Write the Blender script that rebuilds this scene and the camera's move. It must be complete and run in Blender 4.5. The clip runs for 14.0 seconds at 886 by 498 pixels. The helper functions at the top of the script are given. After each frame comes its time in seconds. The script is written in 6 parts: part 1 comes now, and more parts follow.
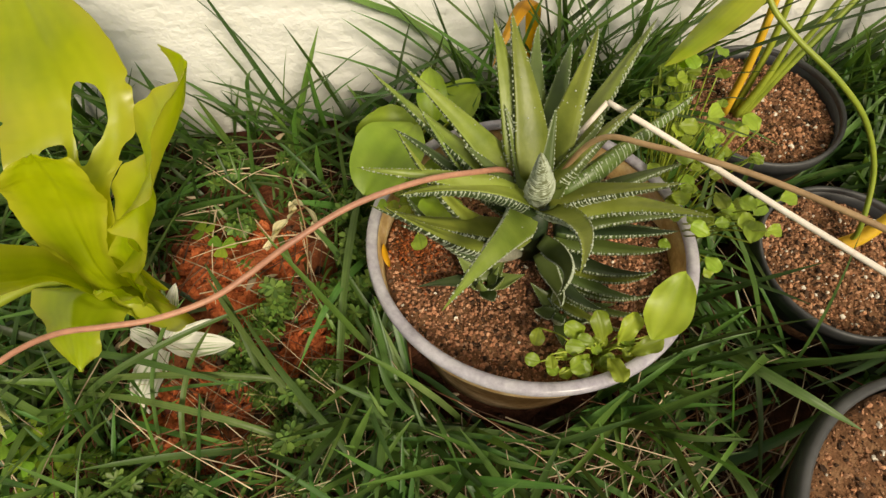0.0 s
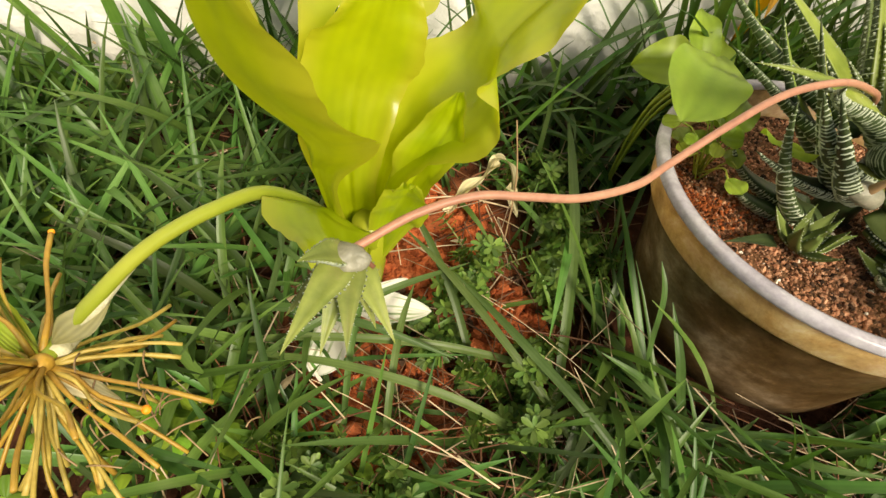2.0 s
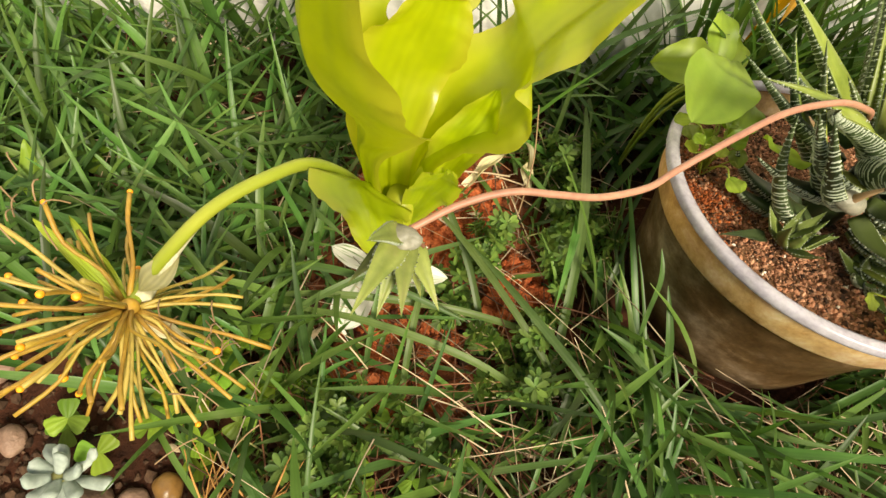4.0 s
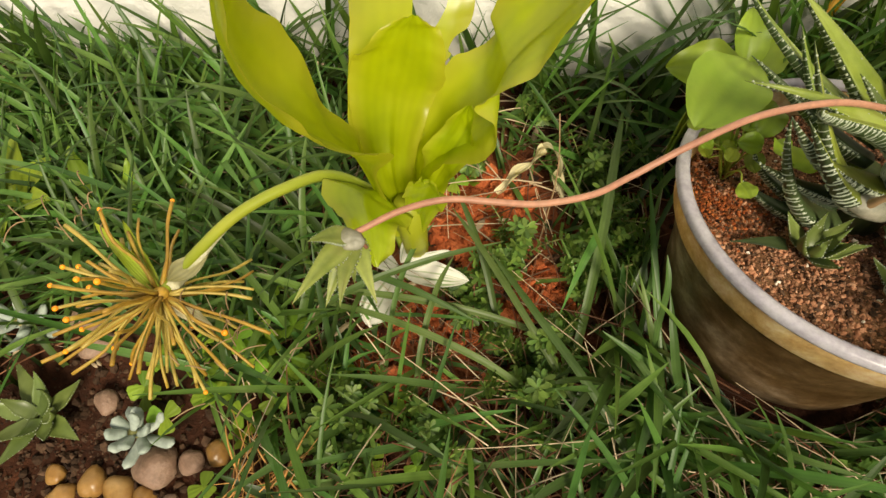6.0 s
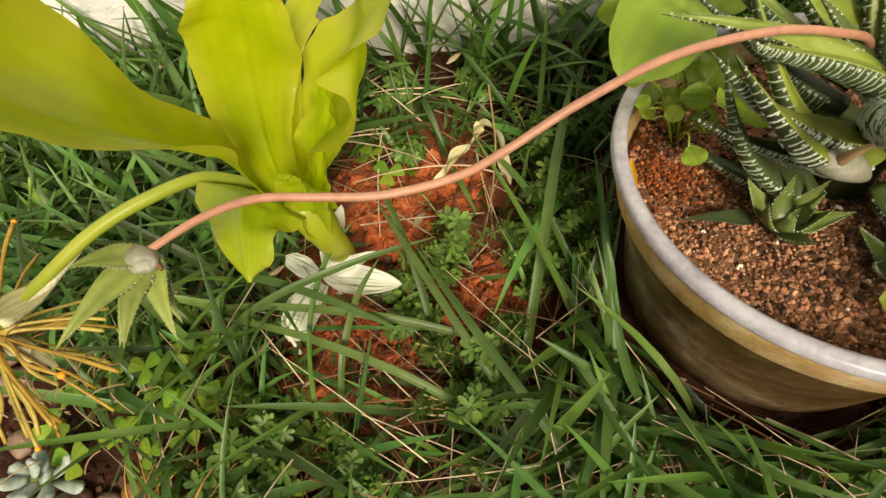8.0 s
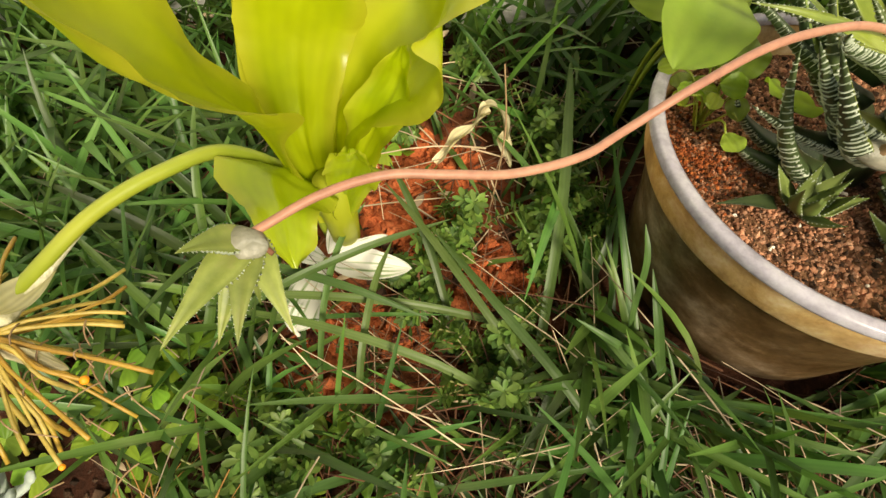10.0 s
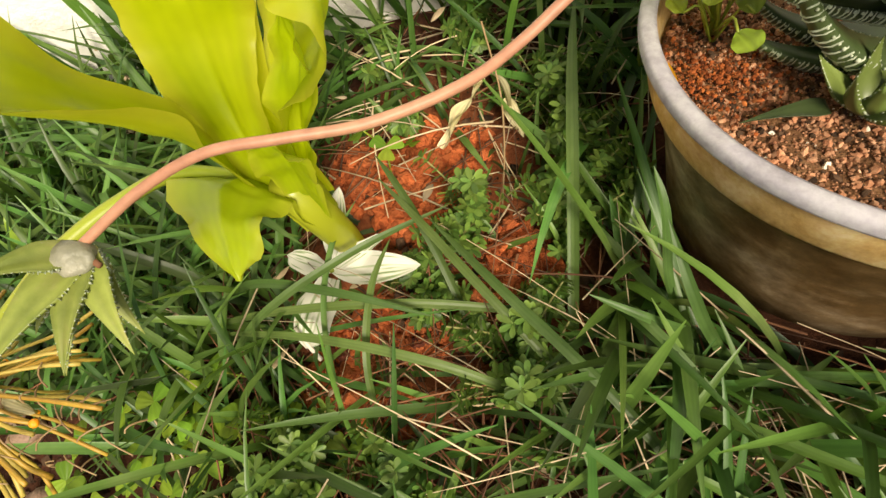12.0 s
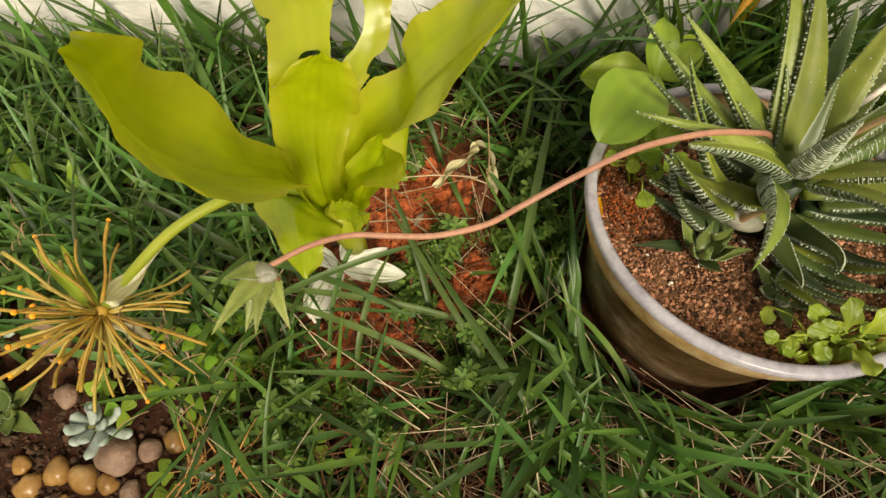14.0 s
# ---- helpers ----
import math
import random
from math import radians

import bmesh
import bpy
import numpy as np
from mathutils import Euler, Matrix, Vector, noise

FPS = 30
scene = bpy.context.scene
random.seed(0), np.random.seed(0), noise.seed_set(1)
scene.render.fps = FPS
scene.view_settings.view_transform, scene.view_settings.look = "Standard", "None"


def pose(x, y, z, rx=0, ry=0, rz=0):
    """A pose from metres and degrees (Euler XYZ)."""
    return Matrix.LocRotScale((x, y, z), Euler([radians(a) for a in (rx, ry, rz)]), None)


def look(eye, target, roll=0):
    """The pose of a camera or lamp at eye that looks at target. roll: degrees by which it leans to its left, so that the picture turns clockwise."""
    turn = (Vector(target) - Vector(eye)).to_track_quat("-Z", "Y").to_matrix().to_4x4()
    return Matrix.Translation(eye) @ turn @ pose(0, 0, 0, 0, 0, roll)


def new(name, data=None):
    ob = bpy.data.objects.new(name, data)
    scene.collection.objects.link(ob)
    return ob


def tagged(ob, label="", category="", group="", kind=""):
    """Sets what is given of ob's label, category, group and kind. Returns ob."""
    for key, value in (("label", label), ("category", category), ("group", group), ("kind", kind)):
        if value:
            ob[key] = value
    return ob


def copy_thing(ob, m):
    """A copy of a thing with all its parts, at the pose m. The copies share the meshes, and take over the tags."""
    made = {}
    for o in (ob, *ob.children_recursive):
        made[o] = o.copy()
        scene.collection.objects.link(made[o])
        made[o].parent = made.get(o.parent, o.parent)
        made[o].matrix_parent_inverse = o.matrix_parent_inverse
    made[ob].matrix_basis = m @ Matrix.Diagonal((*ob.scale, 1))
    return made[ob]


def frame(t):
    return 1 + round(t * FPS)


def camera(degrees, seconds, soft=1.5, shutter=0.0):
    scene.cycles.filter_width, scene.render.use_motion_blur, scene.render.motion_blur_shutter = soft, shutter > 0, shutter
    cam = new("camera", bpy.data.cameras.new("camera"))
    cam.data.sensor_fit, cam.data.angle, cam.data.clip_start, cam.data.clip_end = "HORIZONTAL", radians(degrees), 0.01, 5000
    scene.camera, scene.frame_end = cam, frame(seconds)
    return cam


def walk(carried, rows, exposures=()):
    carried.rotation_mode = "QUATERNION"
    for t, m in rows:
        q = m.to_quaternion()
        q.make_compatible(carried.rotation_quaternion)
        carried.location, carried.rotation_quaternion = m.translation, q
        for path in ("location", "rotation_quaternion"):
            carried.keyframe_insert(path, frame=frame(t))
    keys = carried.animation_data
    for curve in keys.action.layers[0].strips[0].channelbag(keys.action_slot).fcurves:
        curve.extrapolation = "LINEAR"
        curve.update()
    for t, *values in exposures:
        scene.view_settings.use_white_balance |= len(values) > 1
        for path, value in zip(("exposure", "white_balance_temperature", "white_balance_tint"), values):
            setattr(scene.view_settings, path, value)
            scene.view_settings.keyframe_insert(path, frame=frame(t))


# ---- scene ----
cam = camera(80.0, 14.0, 1.45)
PATH = [
    (0, (0.007, 0.0, 0.2933), (-0.0403, 0.9164, -1.4837), -2.63),
    (0.5, (-0.0395, 0.002, 0.2633), (0.1327, 0.958, -1.485), 8.38),
    (1, (-0.0957, -0.0028, 0.2506), (0.0577, 0.9911, -1.4782), 10.86),
    (1.5, (-0.12, -0.005, 0.2333), (-0.0462, 0.9792, -1.5062), 9.07),
    (2, (-0.124, -0.0202, 0.2276), (-0.0271, 1.0711, -1.4457), 9.09),
    (2.5, (-0.1193, -0.0311, 0.218), (-0.0665, 1.1575, -1.3896), 7.36),
    (3, (-0.1273, -0.0258, 0.228), (-0.0082, 1.0473, -1.4556), 11.67),
    (3.5, (-0.131, -0.0187, 0.2288), (0.0156, 0.9456, -1.5172), 14.48),
    (3.7, (-0.1357, -0.0249, 0.2377), (0.0025, 0.9374, -1.5101), 14.63),
    (5.8, (-0.1024, -0.031, 0.2632), (-0.3165, 0.8978, -1.495), -1.75),
    (6, (-0.0905, -0.0289, 0.2622), (-0.3851, 0.8895, -1.4899), -6.44),
    (6.5, (-0.0703, -0.0238, 0.259), (-0.4134, 0.8831, -1.4901), -10.76),
    (7, (-0.0633, -0.0175, 0.2474), (-0.4109, 0.8899, -1.5007), -10.51),
    (7.5, (-0.0582, -0.0095, 0.242), (-0.3878, 0.873, -1.5223), -11.95),
    (7.7, (-0.0524, -0.0056, 0.2341), (-0.4334, 0.8709, -1.5227), -15.36),
    (9.8, (-0.0812, 0.0043, 0.2234), (-0.1854, 0.815, -1.6019), -1.62),
    (10, (-0.0995, -0.0054, 0.2267), (-0.1235, 0.8561, -1.5781), 3.74),
    (10.5, (-0.1101, -0.0281, 0.2261), (-0.0993, 0.9283, -1.5303), 6.60),
    (11, (-0.0789, -0.0314, 0.2306), (-0.2695, 0.9432, -1.5055), -1.82),
    (11.5, (-0.0616, -0.0147, 0.218), (-0.4095, 0.8878, -1.5326), -14.34),
    (12, (-0.0585, 0.0014, 0.2006), (-0.5007, 0.8509, -1.5553), -28.40),
    (12.5, (-0.0644, 0.0023, 0.1985), (-0.5368, 0.8487, -1.551), -32.98),
    (13, (-0.0678, -0.0011, 0.2061), (-0.5175, 0.8497, -1.5471), -33.63),
    (13.5, (-0.0794, -0.0089, 0.2459), (-0.3678, 0.8107, -1.5555), -17.43),
    (14, (-0.0695, -0.0124, 0.2864), (-0.2578, 0.7727, -1.5434), -3.74),
]
walk(cam, [(t, look(eye, target, roll)) for t, eye, target, roll in PATH], [(0, -0.18, 7200, 7), (1, -0.08, 7200, 7), (1.5, 0.18, 7200, 7), (2.0, 0.36, 7200, 7), (3.0, 0.48, 7200, 7), (3.5, 0.60, 7200, 7), (6, 0.06, 7200, 7), (7.5, 0.12, 7200, 7), (10, 0.38, 7200, 7), (11, 0.50, 7200, 7), (12.5, 0.42, 7200, 7), (13.3, 0.36, 7200, 7), (14, -0.03, 7200, 7)])

# ---- light ----
world = bpy.data.worlds.new("overcast_sky")
scene.world = world
world.use_nodes = True
wn = world.node_tree.nodes
sky = wn.new("ShaderNodeTexSky")
sky.sky_type = "NISHITA"
sky.sun_disc = False
sky.sun_elevation = radians(43)
sky.sun_rotation = radians(150)
sky.air_density = 1.0
sky.dust_density = 3.0
world.node_tree.links.new(sky.outputs[0], wn["Background"].inputs[0])
wn["Background"].inputs[1].default_value = 0.068
sun = new("sun", bpy.data.lights.new("sun", "SUN"))
sun.data.energy = 4.5
sun.data.angle = radians(18)
sun.data.color = (1.0, 0.92, 0.78)
sun.matrix_world = look((1.0, -1.75, 1.85), (0, 0, 0))

# ---- helpers of this scene ----
rnd = random.Random(7)
WORLD = {}


def thing(name, loc, label="", category="", group=""):
    ob = new(name)
    ob.empty_display_size = 0.02
    ob.location = loc
    WORLD[ob] = Matrix.Translation(loc)
    return tagged(ob, label, category, group)


def mesh_of(name, bm, material, smooth=True):
    me = bpy.data.meshes.new(name)
    bmesh.ops.recalc_face_normals(bm, faces=bm.faces) if len(bm.faces) < 4000 else None
    bm.to_mesh(me)
    bm.free()
    me.materials.append(material)
    if smooth:
        me.shade_smooth()
    return me


def part(name, bm, material, parent, label="", kind="", smooth=True):
    me = bm if isinstance(bm, bpy.types.Mesh) else mesh_of(name, bm, material, smooth)
    ob = new(name, me)
    if parent is not None:
        ob.parent = parent
        ob.matrix_parent_inverse = WORLD[parent].inverted()
    WORLD[ob] = Matrix.Identity(4)
    return tagged(ob, label, "", "", kind)


def V(*a):
    return Vector(a)


def bez(P, v):
    """Point and tangent of a Bezier of three or four points."""
    P = [Vector(p) for p in P]
    if len(P) == 3:
        p = P[0] * (1 - v) ** 2 + P[1] * 2 * v * (1 - v) + P[2] * v * v
        t = (P[1] - P[0]) * (1 - v) + (P[2] - P[1]) * v
    else:
        w = 1 - v
        p = P[0] * w ** 3 + P[1] * 3 * v * w * w + P[2] * 3 * v * v * w + P[3] * v ** 3
        t = (P[1] - P[0]) * w * w + (P[2] - P[1]) * 2 * v * w + (P[3] - P[2]) * v * v
    return p, t.normalized()


def smooth_path(points, n):
    """Catmull-Rom line through the points."""
    P = [Vector(p) for p in points]
    P = [P[0] * 2 - P[1]] + P + [P[-1] * 2 - P[-2]]
    out = []
    for i in range(1, len(P) - 2):
        for k in range(n):
            u = k / n
            a, b, c, d = P[i - 1:i + 3]
            out.append(0.5 * (2 * b + (c - a) * u + (2 * a - 5 * b + 4 * c - d) * u * u + (3 * b - a - 3 * c + d) * u ** 3))
    out.append(P[-2])
    return out


def tube(bm, pts, radius, seg=8, cap=True):
    """A round stem; radius is a number or a function of 0..1."""
    rings, ref = [], None
    n = len(pts)
    for i, p in enumerate(pts):
        t = (pts[min(i + 1, n - 1)] - pts[max(i - 1, 0)]).normalized()
        if ref is None:
            ref = t.orthogonal().normalized()
        ref = (ref - t * ref.dot(t)).normalized()
        o = t.cross(ref)
        r = radius(i / (n - 1)) if callable(radius) else radius
        rings.append([bm.verts.new(p + (ref * math.cos(a) + o * math.sin(a)) * r)
                      for a in [2 * math.pi * k / seg for k in range(seg)]])
    for a, b in zip(rings, rings[1:]):
        for k in range(seg):
            bm.faces.new((a[k], a[(k + 1) % seg], b[(k + 1) % seg], b[k]))
    if cap:
        bm.faces.new(rings[0][::-1])
        bm.faces.new(rings[-1])
    return bm


def sheet(bm, f, nu, nv, keep=None):
    """A grid surface with u across -1..1 and v along 0..1, and its UV map."""
    uv = bm.loops.layers.uv.verify()
    grid = [[bm.verts.new(f(-1 + 2 * i / nu, j / nv)) for i in range(nu + 1)] for j in range(nv + 1)]
    for j in range(nv):
        for i in range(nu):
            if keep and not keep(-1 + 2 * (i + 0.5) / nu, (j + 0.5) / nv):
                continue
            fc = bm.faces.new((grid[j][i], grid[j][i + 1], grid[j + 1][i + 1], grid[j + 1][i]))
            for lp, (a, b) in zip(fc.loops, ((i, j), (i + 1, j), (i + 1, j + 1), (i, j + 1))):
                lp[uv].uv = (a / nu, b / nv)
    loose = [v for v in bm.verts if not v.link_faces]
    for v in loose:
        bm.verts.remove(v)
    if keep:      # round off the edges of the holes
        ring = {v: [e.other_vert(v) for e in v.link_edges if e.is_boundary] for v in bm.verts if v.is_boundary}
        for _ in range(5):
            moved = {v: v.co * 0.4 + (near[0].co + near[1].co) * 0.3 for v, near in ring.items() if len(near) == 2}
            for v, co in moved.items():
                v.co = co
    return bm


def leaf_fn(P, side, width, shape, cup=0.1, wave=0.0, freq=3.0, phase=0.0, jag=0.0, rib=0.0, seed=0.0):
    """Surface of a leaf on a Bezier midrib; side: one vector, or one at the base and one at the tip."""
    s0, s1 = (side, side) if isinstance(side, Vector) else side

    def f(u, v):
        c, t = bez(P, v)
        s = s0.lerp(s1, v)
        s = (s - t * s.dot(t)).normalized()
        n = s.cross(t)
        w = width * 0.5 * shape(v)
        edge = 1.0
        if jag:
            edge += jag * noise.noise(V(v * 9, seed + (3 if u > 0 else 0), 0.3)) + jag * 0.5 * noise.noise(V(v * 31, seed + (5 if u > 0 else 1), 0.7))
        au = abs(u)
        ripple = wave * au ** 2 * math.sin(freq * 6.283 * v + phase + (1.3 if u > 0 else 0))
        return c + s * (u * w * edge) + n * (cup * w * au ** 1.5 + ripple - rib * math.exp(-(u * 7) ** 2))
    return f


def ovate(tip=1.0, belly=0.4):
    """Leaf outline: narrow at the base, widest at belly, pointed at the tip."""
    def g(v):
        if v < belly:
            return 0.12 + 0.88 * math.sin(0.5 * math.pi * v / belly) ** 0.8
        return max(0.015, math.cos(0.5 * math.pi * (v - belly) / (1 - belly)) ** tip)
    return g


def lathe(profile, seg, bm=None):
    """A ring-closed body of revolution from a closed profile of (radius, height)."""
    bm = bm or bmesh.new()
    rings = []
    for k in range(seg):
        a = 2 * math.pi * k / seg
        rings.append([bm.verts.new((r * math.cos(a), r * math.sin(a), z)) for r, z in profile])
    m = len(profile)
    for k in range(seg):
        A, B = rings[k], rings[(k + 1) % seg]
        for i in range(m):
            j = (i + 1) % m
            bm.faces.new((A[i], B[i], B[j], A[j]))
    return bm


def raw_mesh(name, verts, faces, material, smooth=True):
    me = bpy.data.meshes.new(name)
    me.from_pydata(verts, [], faces)
    me.materials.append(material)
    if smooth:
        me.shade_smooth()
    return me


def icosahedron():
    bm = bmesh.new()
    bmesh.ops.create_icosphere(bm, subdivisions=1, radius=1)
    vs = np.array([v.co[:] for v in bm.verts])
    fs = [tuple(v.index for v in f.verts) for f in bm.faces]
    bm.free()
    return vs, np.array(fs)


ICO_V, ICO_F = icosahedron()


def grains(name, centres, sizes, material, rng, flat=0.75):
    """Many small crumbs in one mesh."""
    vs, fs = [], []
    for k, (c, s) in enumerate(zip(centres, sizes)):
        q = np.array(Euler(rng.uniform(0, 6.28, 3)).to_matrix())
        p = (ICO_V * rng.uniform(0.55, 1.25, (len(ICO_V), 1)) * np.array([1, flat + 0.3 * rng.random(), flat])) @ q.T * s + np.array(c)
        vs.append(p)
        fs.append(ICO_F + k * len(ICO_V))
    return raw_mesh(name, np.concatenate(vs).tolist(), np.concatenate(fs).tolist(), material, smooth=False)


# ---- materials ----
def node_mat(name):
    m = bpy.data.materials.new(name)
    m.use_nodes = True
    nt = m.node_tree
    return m, nt, nt.nodes, nt.links, nt.nodes["Principled BSDF"]


def ramp(nodes, stops):
    r = nodes.new("ShaderNodeValToRGB")
    e = r.color_ramp.elements
    while len(e) < len(stops):
        e.new(0.5)
    for el, (p, c) in zip(e, stops):
        el.position, el.color = p, (*c, 1)
    return r


def noise_tex(nodes, links, scale, detail=4, rough=0.6, coord="Object", stretch=None):
    tc = nodes.new("ShaderNodeTexCoord")
    src = tc.outputs[coord]
    if stretch:
        mp = nodes.new("ShaderNodeMapping")
        mp.inputs["Scale"].default_value = stretch
        links.new(src, mp.inputs[0])
        src = mp.outputs[0]
    n = nodes.new("ShaderNodeTexNoise")
    n.inputs["Scale"].default_value, n.inputs["Detail"].default_value, n.inputs["Roughness"].default_value = scale, detail, rough
    links.new(src, n.inputs["Vector"])
    return n


def mix_col(nodes, links, fac, a, b, mode="MIX"):
    mx = nodes.new("ShaderNodeMix")
    mx.data_type, mx.blend_type = "RGBA", mode
    for sock, val in ((mx.inputs[0], fac), (mx.inputs[6], a), (mx.inputs[7], b)):
        if isinstance(val, (int, float)):
            sock.default_value = val
        elif isinstance(val, tuple):
            sock.default_value = (*val, 1)
        else:
            links.new(val, sock)
    return mx.outputs[2]


def bump(nodes, links, height, strength, dist, bsdf):
    b = nodes.new("ShaderNodeBump")
    b.inputs["Strength"].default_value, b.inputs["Distance"].default_value = strength, dist
    links.new(height, b.inputs["Height"])
    links.new(b.outputs[0], bsdf.inputs["Normal"])


def surface(name, stops, scale, rough=0.7, bump_by=0.3, bump_dist=0.001, fine=6.0, detail=5, vary=0.0, coord="Object", spec=0.5):
    """A mottled solid surface: colours by noise at one scale, grain at a finer one."""
    m, nt, nodes, links, b = node_mat(name)
    n = noise_tex(nodes, links, scale, detail, 0.65, coord)
    r = ramp(nodes, stops)
    links.new(n.outputs[0], r.inputs[0])
    col = r.outputs[0]
    n2 = noise_tex(nodes, links, scale * fine, 4, 0.6, coord)
    col = mix_col(nodes, links, 0.35, col, n2.outputs[0], "OVERLAY")
    if vary:
        g = nodes.new("ShaderNodeNewGeometry")
        hs = nodes.new("ShaderNodeHueSaturation")
        mr = nodes.new("ShaderNodeMapRange")
        mr.inputs["To Min"].default_value, mr.inputs["To Max"].default_value = 1 - vary, 1 + vary
        links.new(g.outputs["Random Per Island"], mr.inputs[0])
        links.new(mr.outputs[0], hs.inputs["Value"])
        links.new(col, hs.inputs["Color"])
        col = hs.outputs[0]
    links.new(col, b.inputs["Base Color"])
    b.inputs["Roughness"].default_value = rough
    b.inputs["Specular IOR Level"].default_value = spec
    bump(nodes, links, n2.outputs[0], bump_by, bump_dist, b)
    return m


def leafy(name, stops, scale, rough=0.4, glow=0.35, veins=0.0, across=8.0, vary="island", edge=None, bump_by=0.25, spec=0.5, hue=0.02, light=(0.65, 1.3), rim=0.44):
    """A leaf: mottled colour, light coming through, veins along the UV's length."""
    m, nt, nodes, links, b = node_mat(name)
    n = noise_tex(nodes, links, scale, 4, 0.6)
    r = ramp(nodes, stops)
    links.new(n.outputs[0], r.inputs[0])
    col = r.outputs[0]
    uv = nodes.new("ShaderNodeTexCoord")
    sep = nodes.new("ShaderNodeSeparateXYZ")
    links.new(uv.outputs["UV"], sep.inputs[0])
    w = nodes.new("ShaderNodeMath")
    w.operation = "MULTIPLY"
    w.inputs[1].default_value = across * 6.283
    links.new(sep.outputs[0], w.inputs[0])
    s = nodes.new("ShaderNodeMath")
    s.operation = "SINE"
    links.new(w.outputs[0], s.inputs[0])
    if veins:
        k = nodes.new("ShaderNodeMapRange")
        k.inputs["From Min"].default_value, k.inputs["From Max"].default_value = -1, 1
        k.inputs["To Min"].default_value, k.inputs["To Max"].default_value = 1 - veins, 1 + veins
        links.new(s.outputs[0], k.inputs[0])
        hs0 = nodes.new("ShaderNodeHueSaturation")
        links.new(k.outputs[0], hs0.inputs["Value"])
        links.new(col, hs0.inputs["Color"])
        col = hs0.outputs[0]
    if edge:
        d = nodes.new("ShaderNodeMath")
        d.operation = "SUBTRACT"
        d.inputs[1].default_value = 0.5
        links.new(sep.outputs[0], d.inputs[0])
        a = nodes.new("ShaderNodeMath")
        a.operation = "ABSOLUTE"
        links.new(d.outputs[0], a.inputs[0])
        mr = nodes.new("ShaderNodeMapRange")
        mr.inputs["From Min"].default_value, mr.inputs["From Max"].default_value = rim, 0.52
        links.new(a.outputs[0], mr.inputs[0])
        col = mix_col(nodes, links, mr.outputs[0], col, edge)
    g = nodes.new("ShaderNodeNewGeometry") if vary == "island" else nodes.new("ShaderNodeObjectInfo")
    rv = g.outputs["Random Per Island"] if vary == "island" else g.outputs["Random"]
    hs = nodes.new("ShaderNodeHueSaturation")
    for key, lo, hi, mul in (("Value", *light, 1.0), ("Hue", 0.5 - hue, 0.5 + hue, 7.3)):
        fr = nodes.new("ShaderNodeMath")
        fr.operation = "MULTIPLY"
        fr.inputs[1].default_value = mul
        links.new(rv, fr.inputs[0])
        fc = nodes.new("ShaderNodeMath")
        fc.operation = "FRACT"
        links.new(fr.outputs[0], fc.inputs[0])
        mr = nodes.new("ShaderNodeMapRange")
        mr.inputs["To Min"].default_value, mr.inputs["To Max"].default_value = lo, hi
        links.new(fc.outputs[0], mr.inputs[0])
        links.new(mr.outputs[0], hs.inputs[key])
    links.new(col, hs.inputs["Color"])
    col = hs.outputs[0]
    links.new(col, b.inputs["Base Color"])
    b.inputs["Roughness"].default_value = rough
    b.inputs["Specular IOR Level"].default_value = spec
    n2 = noise_tex(nodes, links, scale * 5, 3, 0.6)
    ad = nodes.new("ShaderNodeMath")
    ad.operation = "ADD"
    links.new(n2.outputs[0], ad.inputs[0])
    links.new(s.outputs[0], ad.inputs[1])
    bump(nodes, links, ad.outputs[0], bump_by, 0.0004, b)
    if glow:
        tr = nodes.new("ShaderNodeBsdfTranslucent")
        bright = mix_col(nodes, links, 1.0, col, (1.25, 1.2, 0.7), "MULTIPLY")
        links.new(bright, tr.inputs[0])
        mx = nodes.new("ShaderNodeMixShader")
        mx.inputs[0].default_value = glow
        links.new(b.outputs[0], mx.inputs[1])
        links.new(tr.outputs[0], mx.inputs[2])
        links.new(mx.outputs[0], nodes["Material Output"].inputs[0])
    return m


M_GRASS = leafy("grass", [(0.2, (0.046, 0.103, 0.016)), (0.55, (0.082, 0.160, 0.032)), (0.9, (0.180, 0.235, 0.092))], 30, 0.42, 0.34, 0.05, 3, hue=0.022, spec=0.45, light=(0.40, 1.9), bump_by=0.05)
M_BLADE = leafy("long_grass", [(0.2, (0.085, 0.150, 0.032)), (0.55, (0.125, 0.205, 0.052)), (0.9, (0.190, 0.270, 0.095))], 60, 0.45, 0.34, 0.06, 3, "object", hue=0.02, spec=0.4, light=(0.55, 1.05), bump_by=0.08)
M_STRAW = surface("dry_straw", [(0.2, (0.28, 0.18, 0.095)), (0.8, (0.66, 0.53, 0.36))], 40, 0.7, vary=0.55)
M_THATCH = surface("thatch", [(0.2, (0.075, 0.028, 0.012)), (0.6, (0.17, 0.070, 0.031)), (0.9, (0.32, 0.18, 0.085))], 50, 0.85, vary=0.6)
M_DARK_GRIT = surface("dark_grit", [(0.2, (0.025, 0.014, 0.009)), (0.6, (0.075, 0.042, 0.025)), (0.9, (0.17, 0.10, 0.06))], 300, 0.95, 0.5, 0.0005, vary=0.6, spec=0.2)
M_LILY = leafy("lily_leaf", [(0.25, (0.265, 0.355, 0.009)), (0.5, (0.395, 0.480, 0.012)), (0.8, (0.54, 0.58, 0.032))], 24, 0.34, 0.48, 0.022, 9, "object", hue=0.006, spec=0.7, edge=(0.45, 0.46, 0.035), bump_by=0.05, rim=0.30, light=(0.9, 1.1))
M_LILY_STALK = leafy("lily_stalk", [(0.3, (0.20, 0.25, 0.015)), (0.8, (0.36, 0.36, 0.04))], 30, 0.4, 0.1, 0.1, 6, "object")
